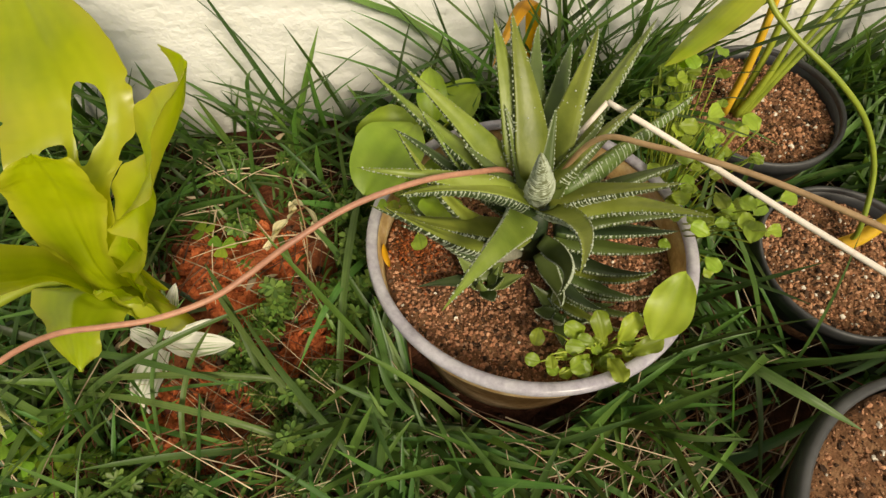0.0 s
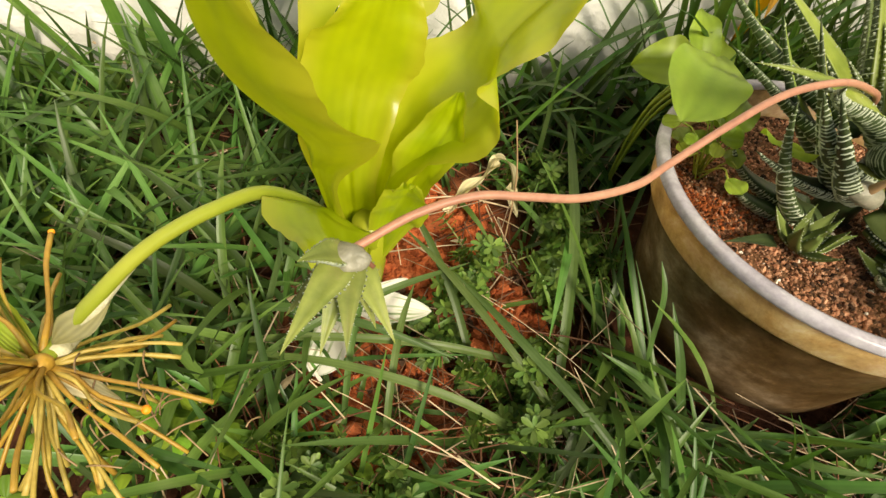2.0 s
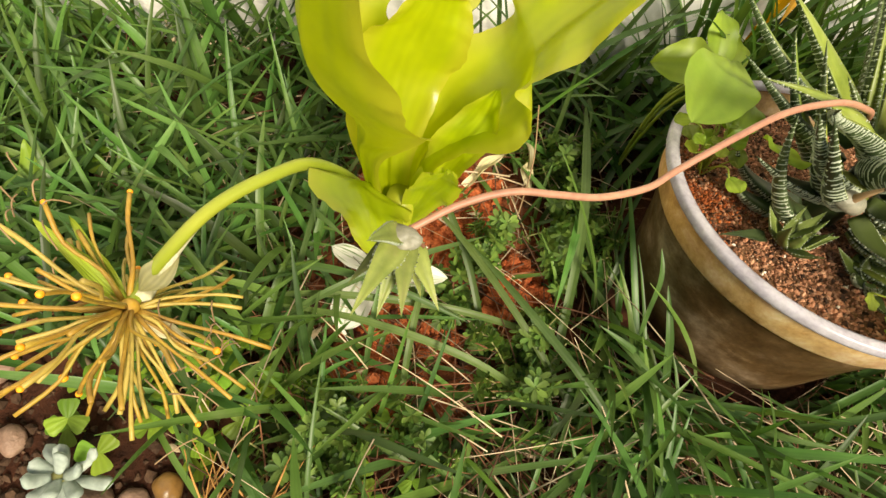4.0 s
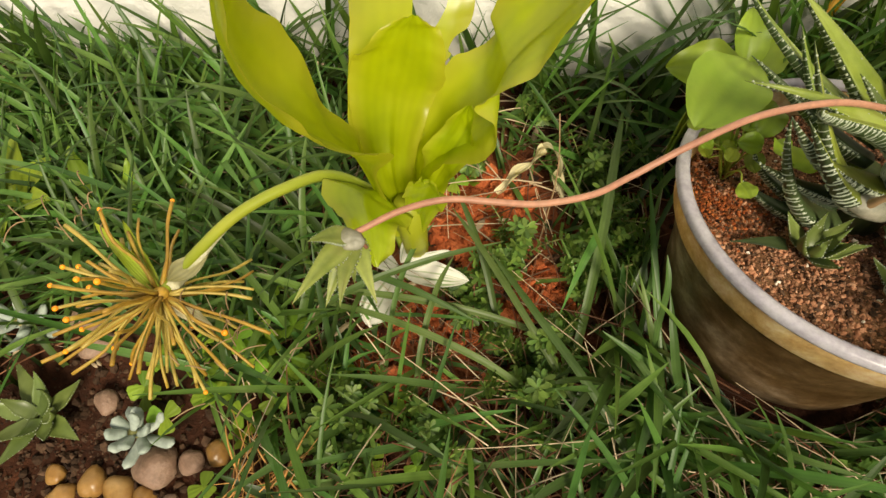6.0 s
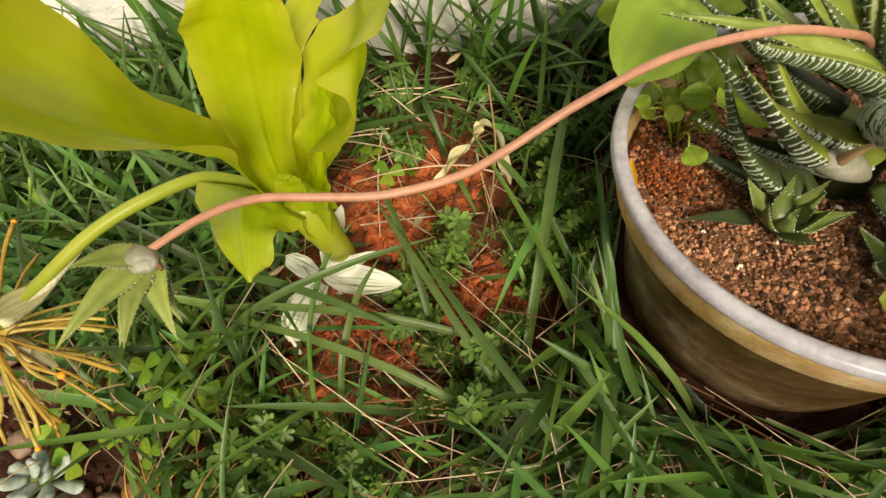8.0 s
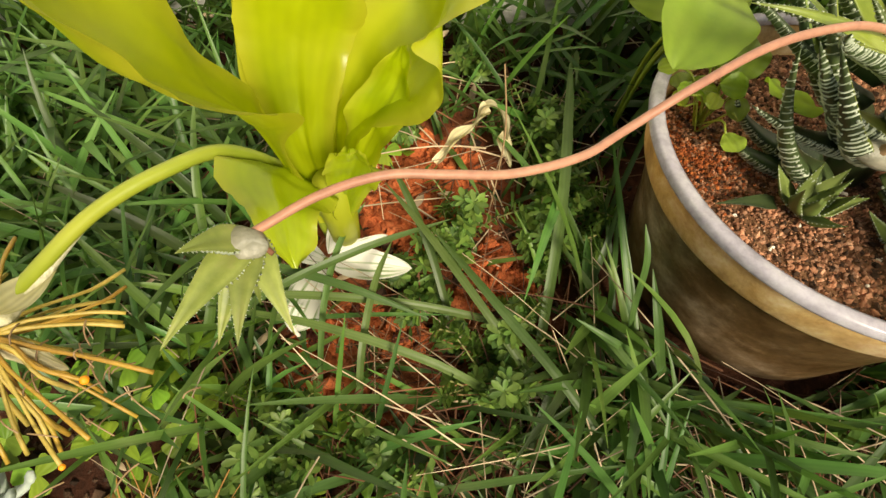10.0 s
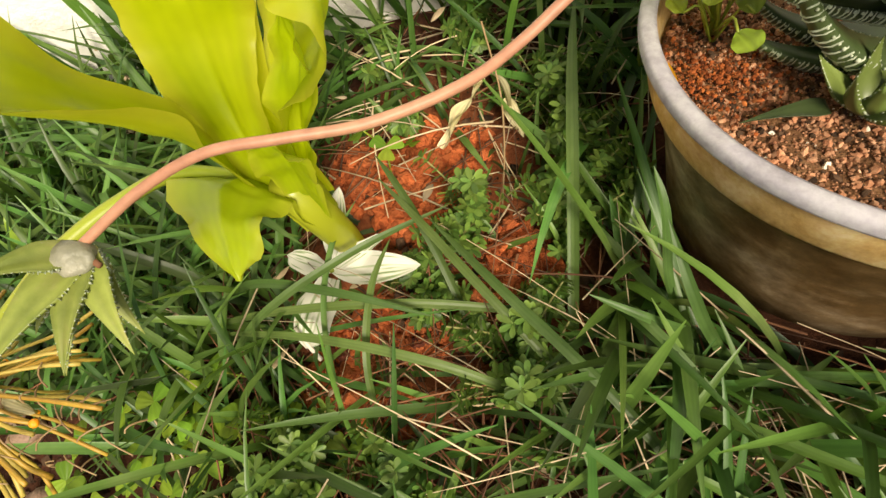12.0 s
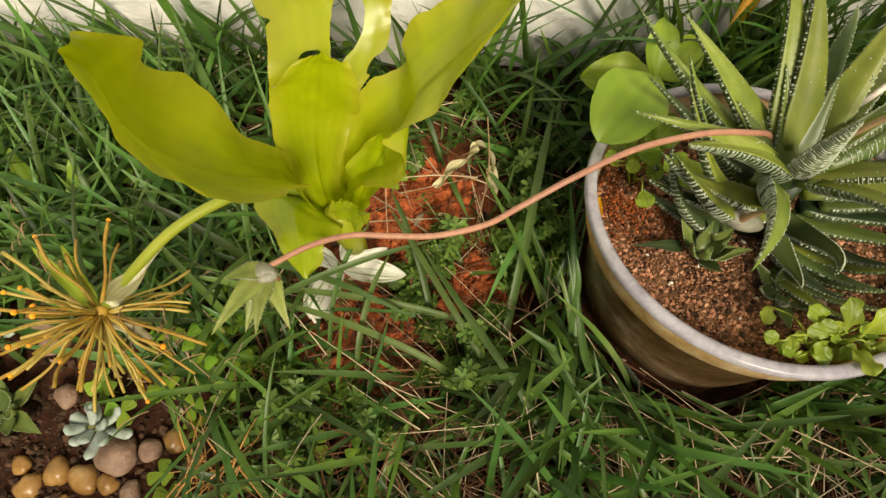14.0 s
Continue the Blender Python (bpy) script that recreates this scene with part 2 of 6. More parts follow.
M_SPOKE = surface("flower_spoke", [(0.25, (0.26, 0.14, 0.020)), (0.5, (0.43, 0.250, 0.032)), (0.75, (0.41, 0.33, 0.045)), (0.95, (0.48, 0.28, 0.13))], 70, 0.5, vary=0.45)
M_SPOKE_PALE = surface("flower_spoke_pale", [(0.25, (0.36, 0.25, 0.04)), (0.7, (0.50, 0.38, 0.09)), (0.95, (0.54, 0.40, 0.22))], 90, 0.5, vary=0.25)
M_SPOKE_TIP = surface("flower_tip", [(0.3, (0.70, 0.20, 0.008)), (0.8, (0.85, 0.36, 0.015))], 200, 0.5, vary=0.25)
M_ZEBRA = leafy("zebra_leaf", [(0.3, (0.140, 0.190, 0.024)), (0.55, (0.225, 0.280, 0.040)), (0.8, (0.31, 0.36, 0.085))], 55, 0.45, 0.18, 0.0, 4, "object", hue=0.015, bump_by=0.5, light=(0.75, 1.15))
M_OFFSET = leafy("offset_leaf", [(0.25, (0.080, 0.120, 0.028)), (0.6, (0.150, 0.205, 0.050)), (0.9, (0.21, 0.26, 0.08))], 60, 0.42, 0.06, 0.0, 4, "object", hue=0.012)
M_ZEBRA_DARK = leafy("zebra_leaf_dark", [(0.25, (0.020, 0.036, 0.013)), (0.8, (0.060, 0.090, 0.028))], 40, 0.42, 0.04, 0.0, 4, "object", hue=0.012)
M_WHITE_BAND = surface("zebra_band", [(0.3, (0.26, 0.31, 0.20)), (0.7, (0.52, 0.56, 0.44))], 300, 0.6, 0.3, 0.0003)
M_PINK_STEM = surface("pink_stem", [(0.25, (0.30, 0.13, 0.085)), (0.6, (0.43, 0.21, 0.13)), (0.85, (0.40, 0.27, 0.18))], 60, 0.5, 0.3, 0.0004)
M_BROWN_STEM = surface("brown_stem", [(0.25, (0.22, 0.13, 0.06)), (0.8, (0.36, 0.24, 0.12))], 70, 0.6, 0.3, 0.0004)
M_PALE_STEM = surface("pale_stem", [(0.25, (0.66, 0.56, 0.46)), (0.8, (0.84, 0.77, 0.68))], 70, 0.6, 0.3, 0.0004)
M_PAPERY = surface("papery_skin", [(0.25, (0.42, 0.40, 0.20)), (0.5, (0.58, 0.55, 0.38)), (0.8, (0.70, 0.68, 0.54))], 120, 0.7, 0.6, 0.001)
M_PLANTLET = leafy("plantlet_leaf", [(0.25, (0.13, 0.18, 0.025)), (0.55, (0.24, 0.285, 0.06)), (0.9, (0.36, 0.29, 0.14))], 150, 0.5, 0.15, 0.1, 5, "object")
M_RED_SOIL = surface("red_soil", [(0.2, (0.26, 0.052, 0.018)), (0.5, (0.50, 0.125, 0.042)), (0.85, (0.60, 0.20, 0.085))], 90, 0.95, 1.0, 0.003, vary=0.35, spec=0.2)
M_WET_SOIL = surface("wet_red_soil", [(0.2, (0.075, 0.016, 0.008)), (0.5, (0.17, 0.038, 0.017)), (0.85, (0.27, 0.075, 0.035))], 90, 0.7, 1.0, 0.003, vary=0.35, spec=0.35)
M_POT_SOIL = surface("potting_soil", [(0.2, (0.05, 0.025, 0.012)), (0.5, (0.17, 0.08, 0.038)), (0.85, (0.33, 0.19, 0.10))], 120, 0.95, 0.9, 0.002, vary=0.0, spec=0.2)
M_GRIT = surface("grit", [(0.2, (0.16, 0.060, 0.032)), (0.5, (0.38, 0.178, 0.098)), (0.8, (0.58, 0.38, 0.25))], 400, 0.9, 0.4, 0.0004, vary=0.5, spec=0.2)
M_GRIT_RED = surface("reddish_grit", [(0.2, (0.14, 0.058, 0.030)), (0.5, (0.34, 0.165, 0.088)), (0.8, (0.54, 0.34, 0.21))], 400, 0.9, 0.4, 0.0004, vary=0.55, spec=0.2)
M_RUST = surface("rusty_grit", [(0.2, (0.09, 0.022, 0.008)), (0.5, (0.22, 0.058, 0.017)), (0.8, (0.44, 0.16, 0.045))], 300, 0.9, 0.4, 0.0004, vary=0.7, spec=0.2)
M_PERLITE = surface("pale_grit", [(0.2, (0.55, 0.47, 0.36)), (0.8, (0.78, 0.72, 0.62))], 300, 0.8, 0.4, 0.0004, vary=0.2)
M_BLACK_POT = surface("black_plastic", [(0.3, (0.010, 0.010, 0.011)), (0.8, (0.028, 0.029, 0.031))], 30, 0.42, 0.15, 0.0004)
M_RIM = surface("dusty_rim", [(0.3, (0.022, 0.022, 0.023)), (0.8, (0.085, 0.085, 0.085))], 25, 0.5, 0.2, 0.0004)
M_WEED = leafy("weed_leaf", [(0.25, (0.21, 0.32, 0.025)), (0.8, (0.34, 0.44, 0.05))], 60, 0.45, 0.4, 0.05, 4, "object", hue=0.015, bump_by=0.08)
M_CLOVER = leafy("clover_leaf", [(0.25, (0.16, 0.29, 0.022)), (0.8, (0.27, 0.41, 0.045))], 60, 0.5, 0.4, 0.05, 3, "object", spec=0.35)
M_TINY = leafy("tiny_leaf", [(0.25, (0.082, 0.165, 0.026)), (0.8, (0.175, 0.275, 0.062))], 80, 0.45, 0.30, 0.0, 3, light=(0.5, 1.5), spec=0.35)
M_TINY_STEM = surface("weed_stem", [(0.3, (0.16, 0.20, 0.05)), (0.8, (0.32, 0.24, 0.10))], 80, 0.6)
M_GREY_SUCC = surface("grey_succulent", [(0.3, (0.24, 0.30, 0.25)), (0.6, (0.36, 0.41, 0.36)), (0.85, (0.46, 0.36, 0.33))], 70, 0.6, 0.2, 0.0004)
M_PEBBLE = surface("pebble", [(0.2, (0.20, 0.095, 0.022)), (0.5, (0.32, 0.17, 0.050)), (0.85, (0.42, 0.27, 0.11))], 60, 0.35, 0.3, 0.0008)
M_PEBBLE_PINK = surface("pebble_pink", [(0.2, (0.15, 0.085, 0.055)), (0.5, (0.26, 0.16, 0.11)), (0.85, (0.38, 0.27, 0.20))], 90, 0.6, 0.6, 0.0012)
M_DRY_ROOT = surface("dry_root", [(0.2, (0.42, 0.18, 0.04)), (0.8, (0.62, 0.33, 0.10))], 60, 0.7, vary=0.3)
M_WITHER = leafy("withered_leaf", [(0.25, (0.50, 0.44, 0.20)), (0.6, (0.70, 0.64, 0.40)), (0.9, (0.50, 0.30, 0.14))], 60, 0.6, 0.25, 0.1, 5, "object")
M_YELLOW = leafy("yellow_leaf", [(0.25, (0.62, 0.33, 0.01)), (0.8, (0.75, 0.48, 0.02))], 40, 0.45, 0.4, 0.08, 8, "object")
M_ORANGE_STEM = surface("orange_stem", [(0.3, (0.60, 0.34, 0.02)), (0.8, (0.75, 0.48, 0.04))], 40, 0.45, 0.2, 0.0004)
M_GREEN_STEM = surface("green_stem", [(0.3, (0.16, 0.22, 0.02)), (0.8, (0.34, 0.38, 0.04))], 40, 0.45, 0.2, 0.0004)


def variegated():
    m, nt, nodes, links, b = node_mat("variegated_leaf")
    n = noise_tex(nodes, links, 3.4, 2, 0.45, "UV", (2.2, 0.35, 1))
    r = ramp(nodes, [(0.53, (0.76, 0.75, 0.67)), (0.59, (0.42, 0.49, 0.30)), (0.66, (0.12, 0.21, 0.06))])
    links.new(n.outputs[0], r.inputs[0])
    links.new(r.outputs[0], b.inputs["Base Color"])
    b.inputs["Roughness"].default_value = 0.45
    n2 = noise_tex(nodes, links, 60, 3, 0.6, "UV", (6, 0.4, 1))
    bump(nodes, links, n2.outputs[0], 0.3, 0.0006, b)
    tr = nodes.new("ShaderNodeBsdfTranslucent")
    links.new(r.outputs[0], tr.inputs[0])
    mx = nodes.new("ShaderNodeMixShader")
    mx.inputs[0].default_value = 0.25
    links.new(b.outputs[0], mx.inputs[1])
    links.new(tr.outputs[0], mx.inputs[2])
    links.new(mx.outputs[0], nodes["Material Output"].inputs[0])
    return m


def plastic(name, stops, scale, rough, clear, swirl=0.0, gloss=0.35):
    """Cloudy plastic that lets part of the light through, marbled by the soil smeared behind it."""
    m, nt, nodes, links, b = node_mat(name)
    n = noise_tex(nodes, links, scale, 7, 0.68, "Object", (1, 1, 1.25))
    n.inputs["Distortion"].default_value = swirl
    r = ramp(nodes, stops)
    links.new(n.outputs[0], r.inputs[0])
    n5 = noise_tex(nodes, links, 420, 3, 0.7)
    col = mix_col(nodes, links, 0.3, r.outputs[0], n5.outputs[0], "OVERLAY")
    n6 = noise_tex(nodes, links, 85, 5, 0.7)
    r6 = ramp(nodes, [(0.32, (0.22, 0.22, 0.22)), (0.5, (0.5, 0.5, 0.5)), (0.68, (0.80, 0.80, 0.80))])
    links.new(n6.outputs[0], r6.inputs[0])
    col = mix_col(nodes, links, 0.45, col, r6.outputs[0], "OVERLAY")
    links.new(col, b.inputs["Base Color"])
    rr = ramp(nodes, [(0.35, (rough * 0.75,) * 3), (0.7, (min(1, rough * 1.35),) * 3)])
    n2 = noise_tex(nodes, links, 160, 4, 0.7)
    links.new(n2.outputs[0], rr.inputs[0])
    links.new(rr.outputs[0], b.inputs["Roughness"])
    b.inputs["Specular IOR Level"].default_value = gloss
    n3 = noise_tex(nodes, links, 18, 2, 0.5)
    bump(nodes, links, n3.outputs[0], 0.15, 0.002, b)
    tr = nodes.new("ShaderNodeBsdfTranslucent")
    links.new(col, tr.inputs[0])
    mx = nodes.new("ShaderNodeMixShader")
    mx.inputs[0].default_value = clear
    links.new(b.outputs[0], mx.inputs[1])
    links.new(tr.outputs[0], mx.inputs[2])
    links.new(mx.outputs[0], nodes["Material Output"].inputs[0])
    return m


def ground_mat():
    m, nt, nodes, links, b = node_mat("garden_soil")
    big = noise_tex(nodes, links, 7, 3, 0.6)
    mid = noise_tex(nodes, links, 45, 6, 0.7)
    fine = noise_tex(nodes, links, 260, 5, 0.7)
    r1 = ramp(nodes, [(0.3, (0.022, 0.008, 0.004)), (0.6, (0.070, 0.024, 0.011)), (0.85, (0.15, 0.055, 0.027))])
    r2 = ramp(nodes, [(0.25, (0.19, 0.05, 0.02)), (0.6, (0.33, 0.10, 0.04)), (0.9, (0.42, 0.16, 0.07))])
    links.new(mid.outputs[0], r1.inputs[0])
    links.new(mid.outputs[0], r2.inputs[0])
    # the bare patch of red clay beside the lily
    tc = nodes.new("ShaderNodeTexCoord")
    mp = nodes.new("ShaderNodeMapping")
    mp.vector_type = "POINT"
    mp.inputs["Location"].default_value = (0.120 * 12, -0.100 * 8.5, 0)
    mp.inputs["Scale"].default_value = (12, 8.5, 0)
    links.new(tc.outputs["Object"], mp.inputs[0])
    ln = nodes.new("ShaderNodeVectorMath")
    ln.operation = "LENGTH"
    links.new(mp.outputs[0], ln.inputs[0])
    ad = nodes.new("ShaderNodeMath")
    ad.operation = "ADD"
    links.new(ln.outputs["Value"], ad.inputs[0])
    links.new(big.outputs[0], ad.inputs[1])
    mr = nodes.new("ShaderNodeMapRange")
    mr.inputs["From Min"].default_value, mr.inputs["From Max"].default_value = 1.42, 1.05
    links.new(ad.outputs[0], mr.inputs[0])
    col = mix_col(nodes, links, mr.outputs[0], r1.outputs[0], r2.outputs[0])
    # turf over the soil further off
    far = nodes.new("ShaderNodeVectorMath")
    far.operation = "LENGTH"
    links.new(tc.outputs["Object"], far.inputs[0])
    fa = nodes.new("ShaderNodeMath")
    fa.operation = "MULTIPLY_ADD"
    fa.inputs[1].default_value = 0.9
    links.new(big.outputs[0], fa.inputs[0])
    links.new(far.outputs["Value"], fa.inputs[2])
    fm = nodes.new("ShaderNodeMapRange")
    fm.inputs["From Min"].default_value, fm.inputs["From Max"].default_value = 0.95, 1.6
    links.new(fa.outputs[0], fm.inputs[0])
    turf = ramp(nodes, [(0.35, (0.022, 0.040, 0.010)), (0.55, (0.045, 0.075, 0.018)), (0.75, (0.085, 0.095, 0.035))])
    links.new(mid.outputs[0], turf.inputs[0])
    col = mix_col(nodes, links, fm.outputs[0], col, turf.outputs[0])
    col = mix_col(nodes, links, 0.5, col, fine.outputs[0], "OVERLAY")
    links.new(col, b.inputs["Base Color"])
    b.inputs["Roughness"].default_value = 0.95
    b.inputs["Specular IOR Level"].default_value = 0.2
    bump(nodes, links, fine.outputs[0], 0.9, 0.004, b)
    return m


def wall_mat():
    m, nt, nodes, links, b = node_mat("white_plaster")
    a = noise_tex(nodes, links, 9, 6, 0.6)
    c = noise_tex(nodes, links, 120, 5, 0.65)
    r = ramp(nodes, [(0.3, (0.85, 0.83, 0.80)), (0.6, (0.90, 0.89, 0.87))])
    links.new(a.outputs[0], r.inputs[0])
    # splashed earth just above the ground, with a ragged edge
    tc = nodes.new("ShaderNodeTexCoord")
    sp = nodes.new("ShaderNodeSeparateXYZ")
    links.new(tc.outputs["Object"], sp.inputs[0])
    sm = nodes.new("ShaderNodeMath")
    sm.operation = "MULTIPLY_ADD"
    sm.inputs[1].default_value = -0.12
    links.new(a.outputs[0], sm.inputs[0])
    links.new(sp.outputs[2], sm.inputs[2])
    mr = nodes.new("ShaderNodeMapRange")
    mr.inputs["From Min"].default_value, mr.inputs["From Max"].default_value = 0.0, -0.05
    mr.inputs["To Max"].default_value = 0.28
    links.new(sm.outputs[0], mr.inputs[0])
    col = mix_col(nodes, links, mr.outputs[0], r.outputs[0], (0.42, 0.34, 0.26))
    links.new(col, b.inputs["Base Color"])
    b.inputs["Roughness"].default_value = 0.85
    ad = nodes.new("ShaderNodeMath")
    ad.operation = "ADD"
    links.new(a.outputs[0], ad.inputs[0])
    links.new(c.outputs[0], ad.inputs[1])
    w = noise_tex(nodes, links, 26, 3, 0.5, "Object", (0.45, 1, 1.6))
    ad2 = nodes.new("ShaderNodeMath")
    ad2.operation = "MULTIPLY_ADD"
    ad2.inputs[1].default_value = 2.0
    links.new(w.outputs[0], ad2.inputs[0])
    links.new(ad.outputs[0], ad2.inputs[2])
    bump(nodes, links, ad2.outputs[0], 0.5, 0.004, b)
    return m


M_VARIEGATED = variegated()
M_TUB = plastic("cloudy_tub", [(0.30, (0.030, 0.014, 0.005)), (0.44, (0.066, 0.035, 0.012)), (0.54, (0.120, 0.069, 0.029)), (0.62, (0.22, 0.145, 0.080)), (0.72, (0.40, 0.30, 0.20))], 17, 0.40, 0.22, 0.08, 0.2)
M_TUB_COLLAR = plastic("tub_collar", [(0.35, (0.46, 0.29, 0.11)), (0.5, (0.62, 0.43, 0.20)), (0.65, (0.76, 0.60, 0.38))], 50, 0.40, 0.45, 0.4, 0.2)
M_TUB_RIM = plastic("tub_rim", [(0.35, (0.47, 0.44, 0.49)), (0.65, (0.70, 0.67, 0.74))], 60, 0.24, 0.40, 0.0, 0.5)
M_GROUND = ground_mat()
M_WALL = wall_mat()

# ---- ground and wall ----
RED = [(-0.121, 0.146, 0.024), (-0.153, 0.141, 0.020), (-0.101, 0.151, 0.013), (-0.130, 0.122, 0.016), (-0.078, 0.093, 0.015), (-0.086, 0.082, 0.009), (-0.112, 0.108, 0.010), (-0.066, 0.087, 0.007), (-0.106, 0.131, 0.012)]
WET = [(-0.153, 0.055, 0.013), (-0.117, 0.059, 0.010), (-0.128, 0.030, 0.013), (-0.146, 0.026, 0.010), (-0.138, 0.068, 0.010), (-0.160, 0.040, 0.009)]
DIRT = (-0.280, -0.042, 0.066)
TUB, TUB_R, TUB_H = V(0.0396, 0.1081, 0.0), 0.0735, 0.083
POTS = [(0.196, 0.232, 0.049, 0.05), (0.216, 0.127, 0.046, 0.045), (0.222, -0.016, 0.079, 0.06)]


def lie(x, y):
    """Height of the ground."""
    d = math.hypot(x, y)
    z = 0.005 * noise.noise(V(x * 14, y * 14, 1.0)) + 0.002 * noise.noise(V(x * 55, y * 55, 4.0)) - 0.006
    z -= 0.018 * math.exp(-((x + 0.33) / 0.12) ** 2 - ((y + 0.05) / 0.09) ** 2)
    return z if d < 3 else z * 0.5


def build_ground():
    q = [0.0]
    while q[-1] < 60:
        q.append(q[-1] + (0.007 if q[-1] < 0.56 else min(0.3 * q[-1], 12) if q[-1] > 0.9 else 0.03))
    axis = [-v for v in q[:0:-1]] + q
    n = len(axis)
    vs = [(x, y, lie(x, y)) for y in axis for x in axis]
    fs = [(j * n + i, j * n + i + 1, (j + 1) * n + i + 1, (j + 1) * n + i) for j in range(n - 1) for i in range(n - 1)]
    ob = new("ground", raw_mesh("ground", vs, fs, M_GROUND))
    tagged(ob, "dark garden soil with a bare patch of red clay", "ground", "", "structure")


build_ground()

WALL_TURN = 6.0


def wall_y(x):
    return 0.268 + math.tan(radians(WALL_TURN)) * x


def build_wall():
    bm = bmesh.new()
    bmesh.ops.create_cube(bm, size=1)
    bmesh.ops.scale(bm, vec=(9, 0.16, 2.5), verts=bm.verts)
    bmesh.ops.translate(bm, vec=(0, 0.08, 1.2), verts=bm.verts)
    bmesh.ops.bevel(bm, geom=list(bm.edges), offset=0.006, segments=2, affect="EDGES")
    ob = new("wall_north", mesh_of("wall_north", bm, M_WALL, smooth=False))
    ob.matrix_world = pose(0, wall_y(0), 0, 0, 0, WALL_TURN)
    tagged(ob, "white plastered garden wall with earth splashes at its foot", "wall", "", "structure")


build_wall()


# ---- zebra plant in its tub ----
TUB_POSE = pose(TUB.x, TUB.y, 0.0005, -6.3, 1.0, 0)


def build_tub():
    tub = thing("plastic_tub", TUB_POSE.translation, "round cloudy translucent plastic tub with soil-stained sides standing in grass", "plant pot")
    H, R = TUB_H, TUB_R
    body = lathe([(0.001, 0.0), (0.0535, 0.0), (0.0565, 0.0025), (0.0580, 0.012), (0.0615, 0.035), (R - 0.0068, H - 0.024), (R - 0.0062, H - 0.0205), (R - 0.0080, H - 0.0200), (0.0560, 0.012), (0.0525, 0.004), (0.001, 0.0035)], 96)
    body.transform(TUB_POSE)
    part("tub_wall", body, M_TUB, tub, "cloudy brown plastic stained by soil")
    collar = lathe([(R - 0.0062, H - 0.0203), (R - 0.0034, H - 0.0196), (R - 0.0029, H - 0.0185), (R - 0.0024, H - 0.012), (R - 0.0018, H - 0.004), (R - 0.0038, H - 0.004), (R - 0.0054, H - 0.018), (R - 0.0070, H - 0.0198)], 96)
    collar.transform(TUB_POSE)
    part("collar", collar, M_TUB_COLLAR, tub, "cloudy tan plastic collar below the rim")
    rim = lathe([(R - 0.0038, H - 0.0030), (R - 0.0015, H - 0.0045), (R + 0.0008, H - 0.0045), (R + 0.0014, H - 0.0032), (R + 0.0011, H - 0.0008), (R + 0.0002, H), (R - 0.0022, H), (R - 0.0036, H - 0.0008)], 96)
    rim.transform(TUB_POSE)
    part("rim", rim, M_TUB_RIM, tub, "whitish cloudy plastic rim")


build_tub()


def soil_disc(name, centre, radius, m, label, amp=0.003, grit=1500, seed=3, sizes=(0.0005, 0.0018), pale=0.06, skirt=(0.97, 0.02), crumbs=None, moist=0.38):
    """Potting soil: an uneven bed, its crumbs and a few pale stones; m places it."""
    bm = bmesh.new()
    rings, seg = 16, 56
    hgt = lambda x, y: amp * noise.noise(V(x * 40 + seed, y * 40, 2)) + amp * 0.5 * noise.noise(V(x * 130, y * 130 + seed, 2))
    mid = bm.verts.new(m @ V(0, 0, hgt(0, 0)))
    prev = None
    for j in range(1, rings + 1):
        ring = []
        for k in range(seg):
            a = 6.2832 * k / seg
            x, y = radius * j / rings * math.cos(a), radius * j / rings * math.sin(a)
            ring.append(bm.verts.new(m @ V(x, y, hgt(x, y))))
        for k in range(seg):
            k2 = (k + 1) % seg
            bm.faces.new((mid, ring[k], ring[k2])) if prev is None else bm.faces.new((prev[k], ring[k], ring[k2], prev[k2]))
        prev = ring
    inv = m.inverted()
    base = []
    for v in prev:
        q = inv @ v.co
        base.append(bm.verts.new(m @ V(q.x * skirt[0], q.y * skirt[0], q.z - skirt[1])))
    for k in range(seg):
        bm.faces.new((prev[k], base[k], base[(k + 1) % seg], prev[(k + 1) % seg]))
    soil = thing(name, m.translation, label, "soil")
    part("soil_bed", bm, M_POT_SOIL, soil)
    rng = np.random.default_rng(seed)
    rr, aa = radius * 0.985 * np.sqrt(rng.random(grit)), rng.random(grit) * 6.2832
    C, S = [], []
    for r, a in zip(rr, aa):
        x, y = r * math.cos(a), r * math.sin(a)
        C.append((m @ V(x, y, hgt(x, y) + 0.0002))[:])
    S = sizes[0] + (sizes[1] - sizes[0]) * rng.random(grit) ** 4
    k = int(grit * (1 - pale))
    h = int(k * (1 - moist))
    part("crumb_layer", grains("crumb_layer", C[:h], S[:h], crumbs or M_GRIT, rng), None, soil, "brown gritty crumbs", "stuff")
    part("dark_crumb_layer", grains("dark_crumb_layer", C[h:k], S[h:k] * 1.15, M_DARK_GRIT, rng), None, soil, "dark moist crumbs", "stuff")
    part("pale_grit", grains("pale_grit", C[k:], S[k:] * 1.1, M_PERLITE, rng), None, soil, "pale bits of grit", "stuff")


soil_disc("tub_soil", None, TUB_R - 0.0060, TUB_POSE @ Matrix.Translation((0, 0, TUB_H - 0.0165)), "gritty reddish brown potting soil filling the plastic tub", grit=15000, sizes=(0.00030, 0.0015), pale=0.016, skirt=(0.78, 0.060), moist=0.18)


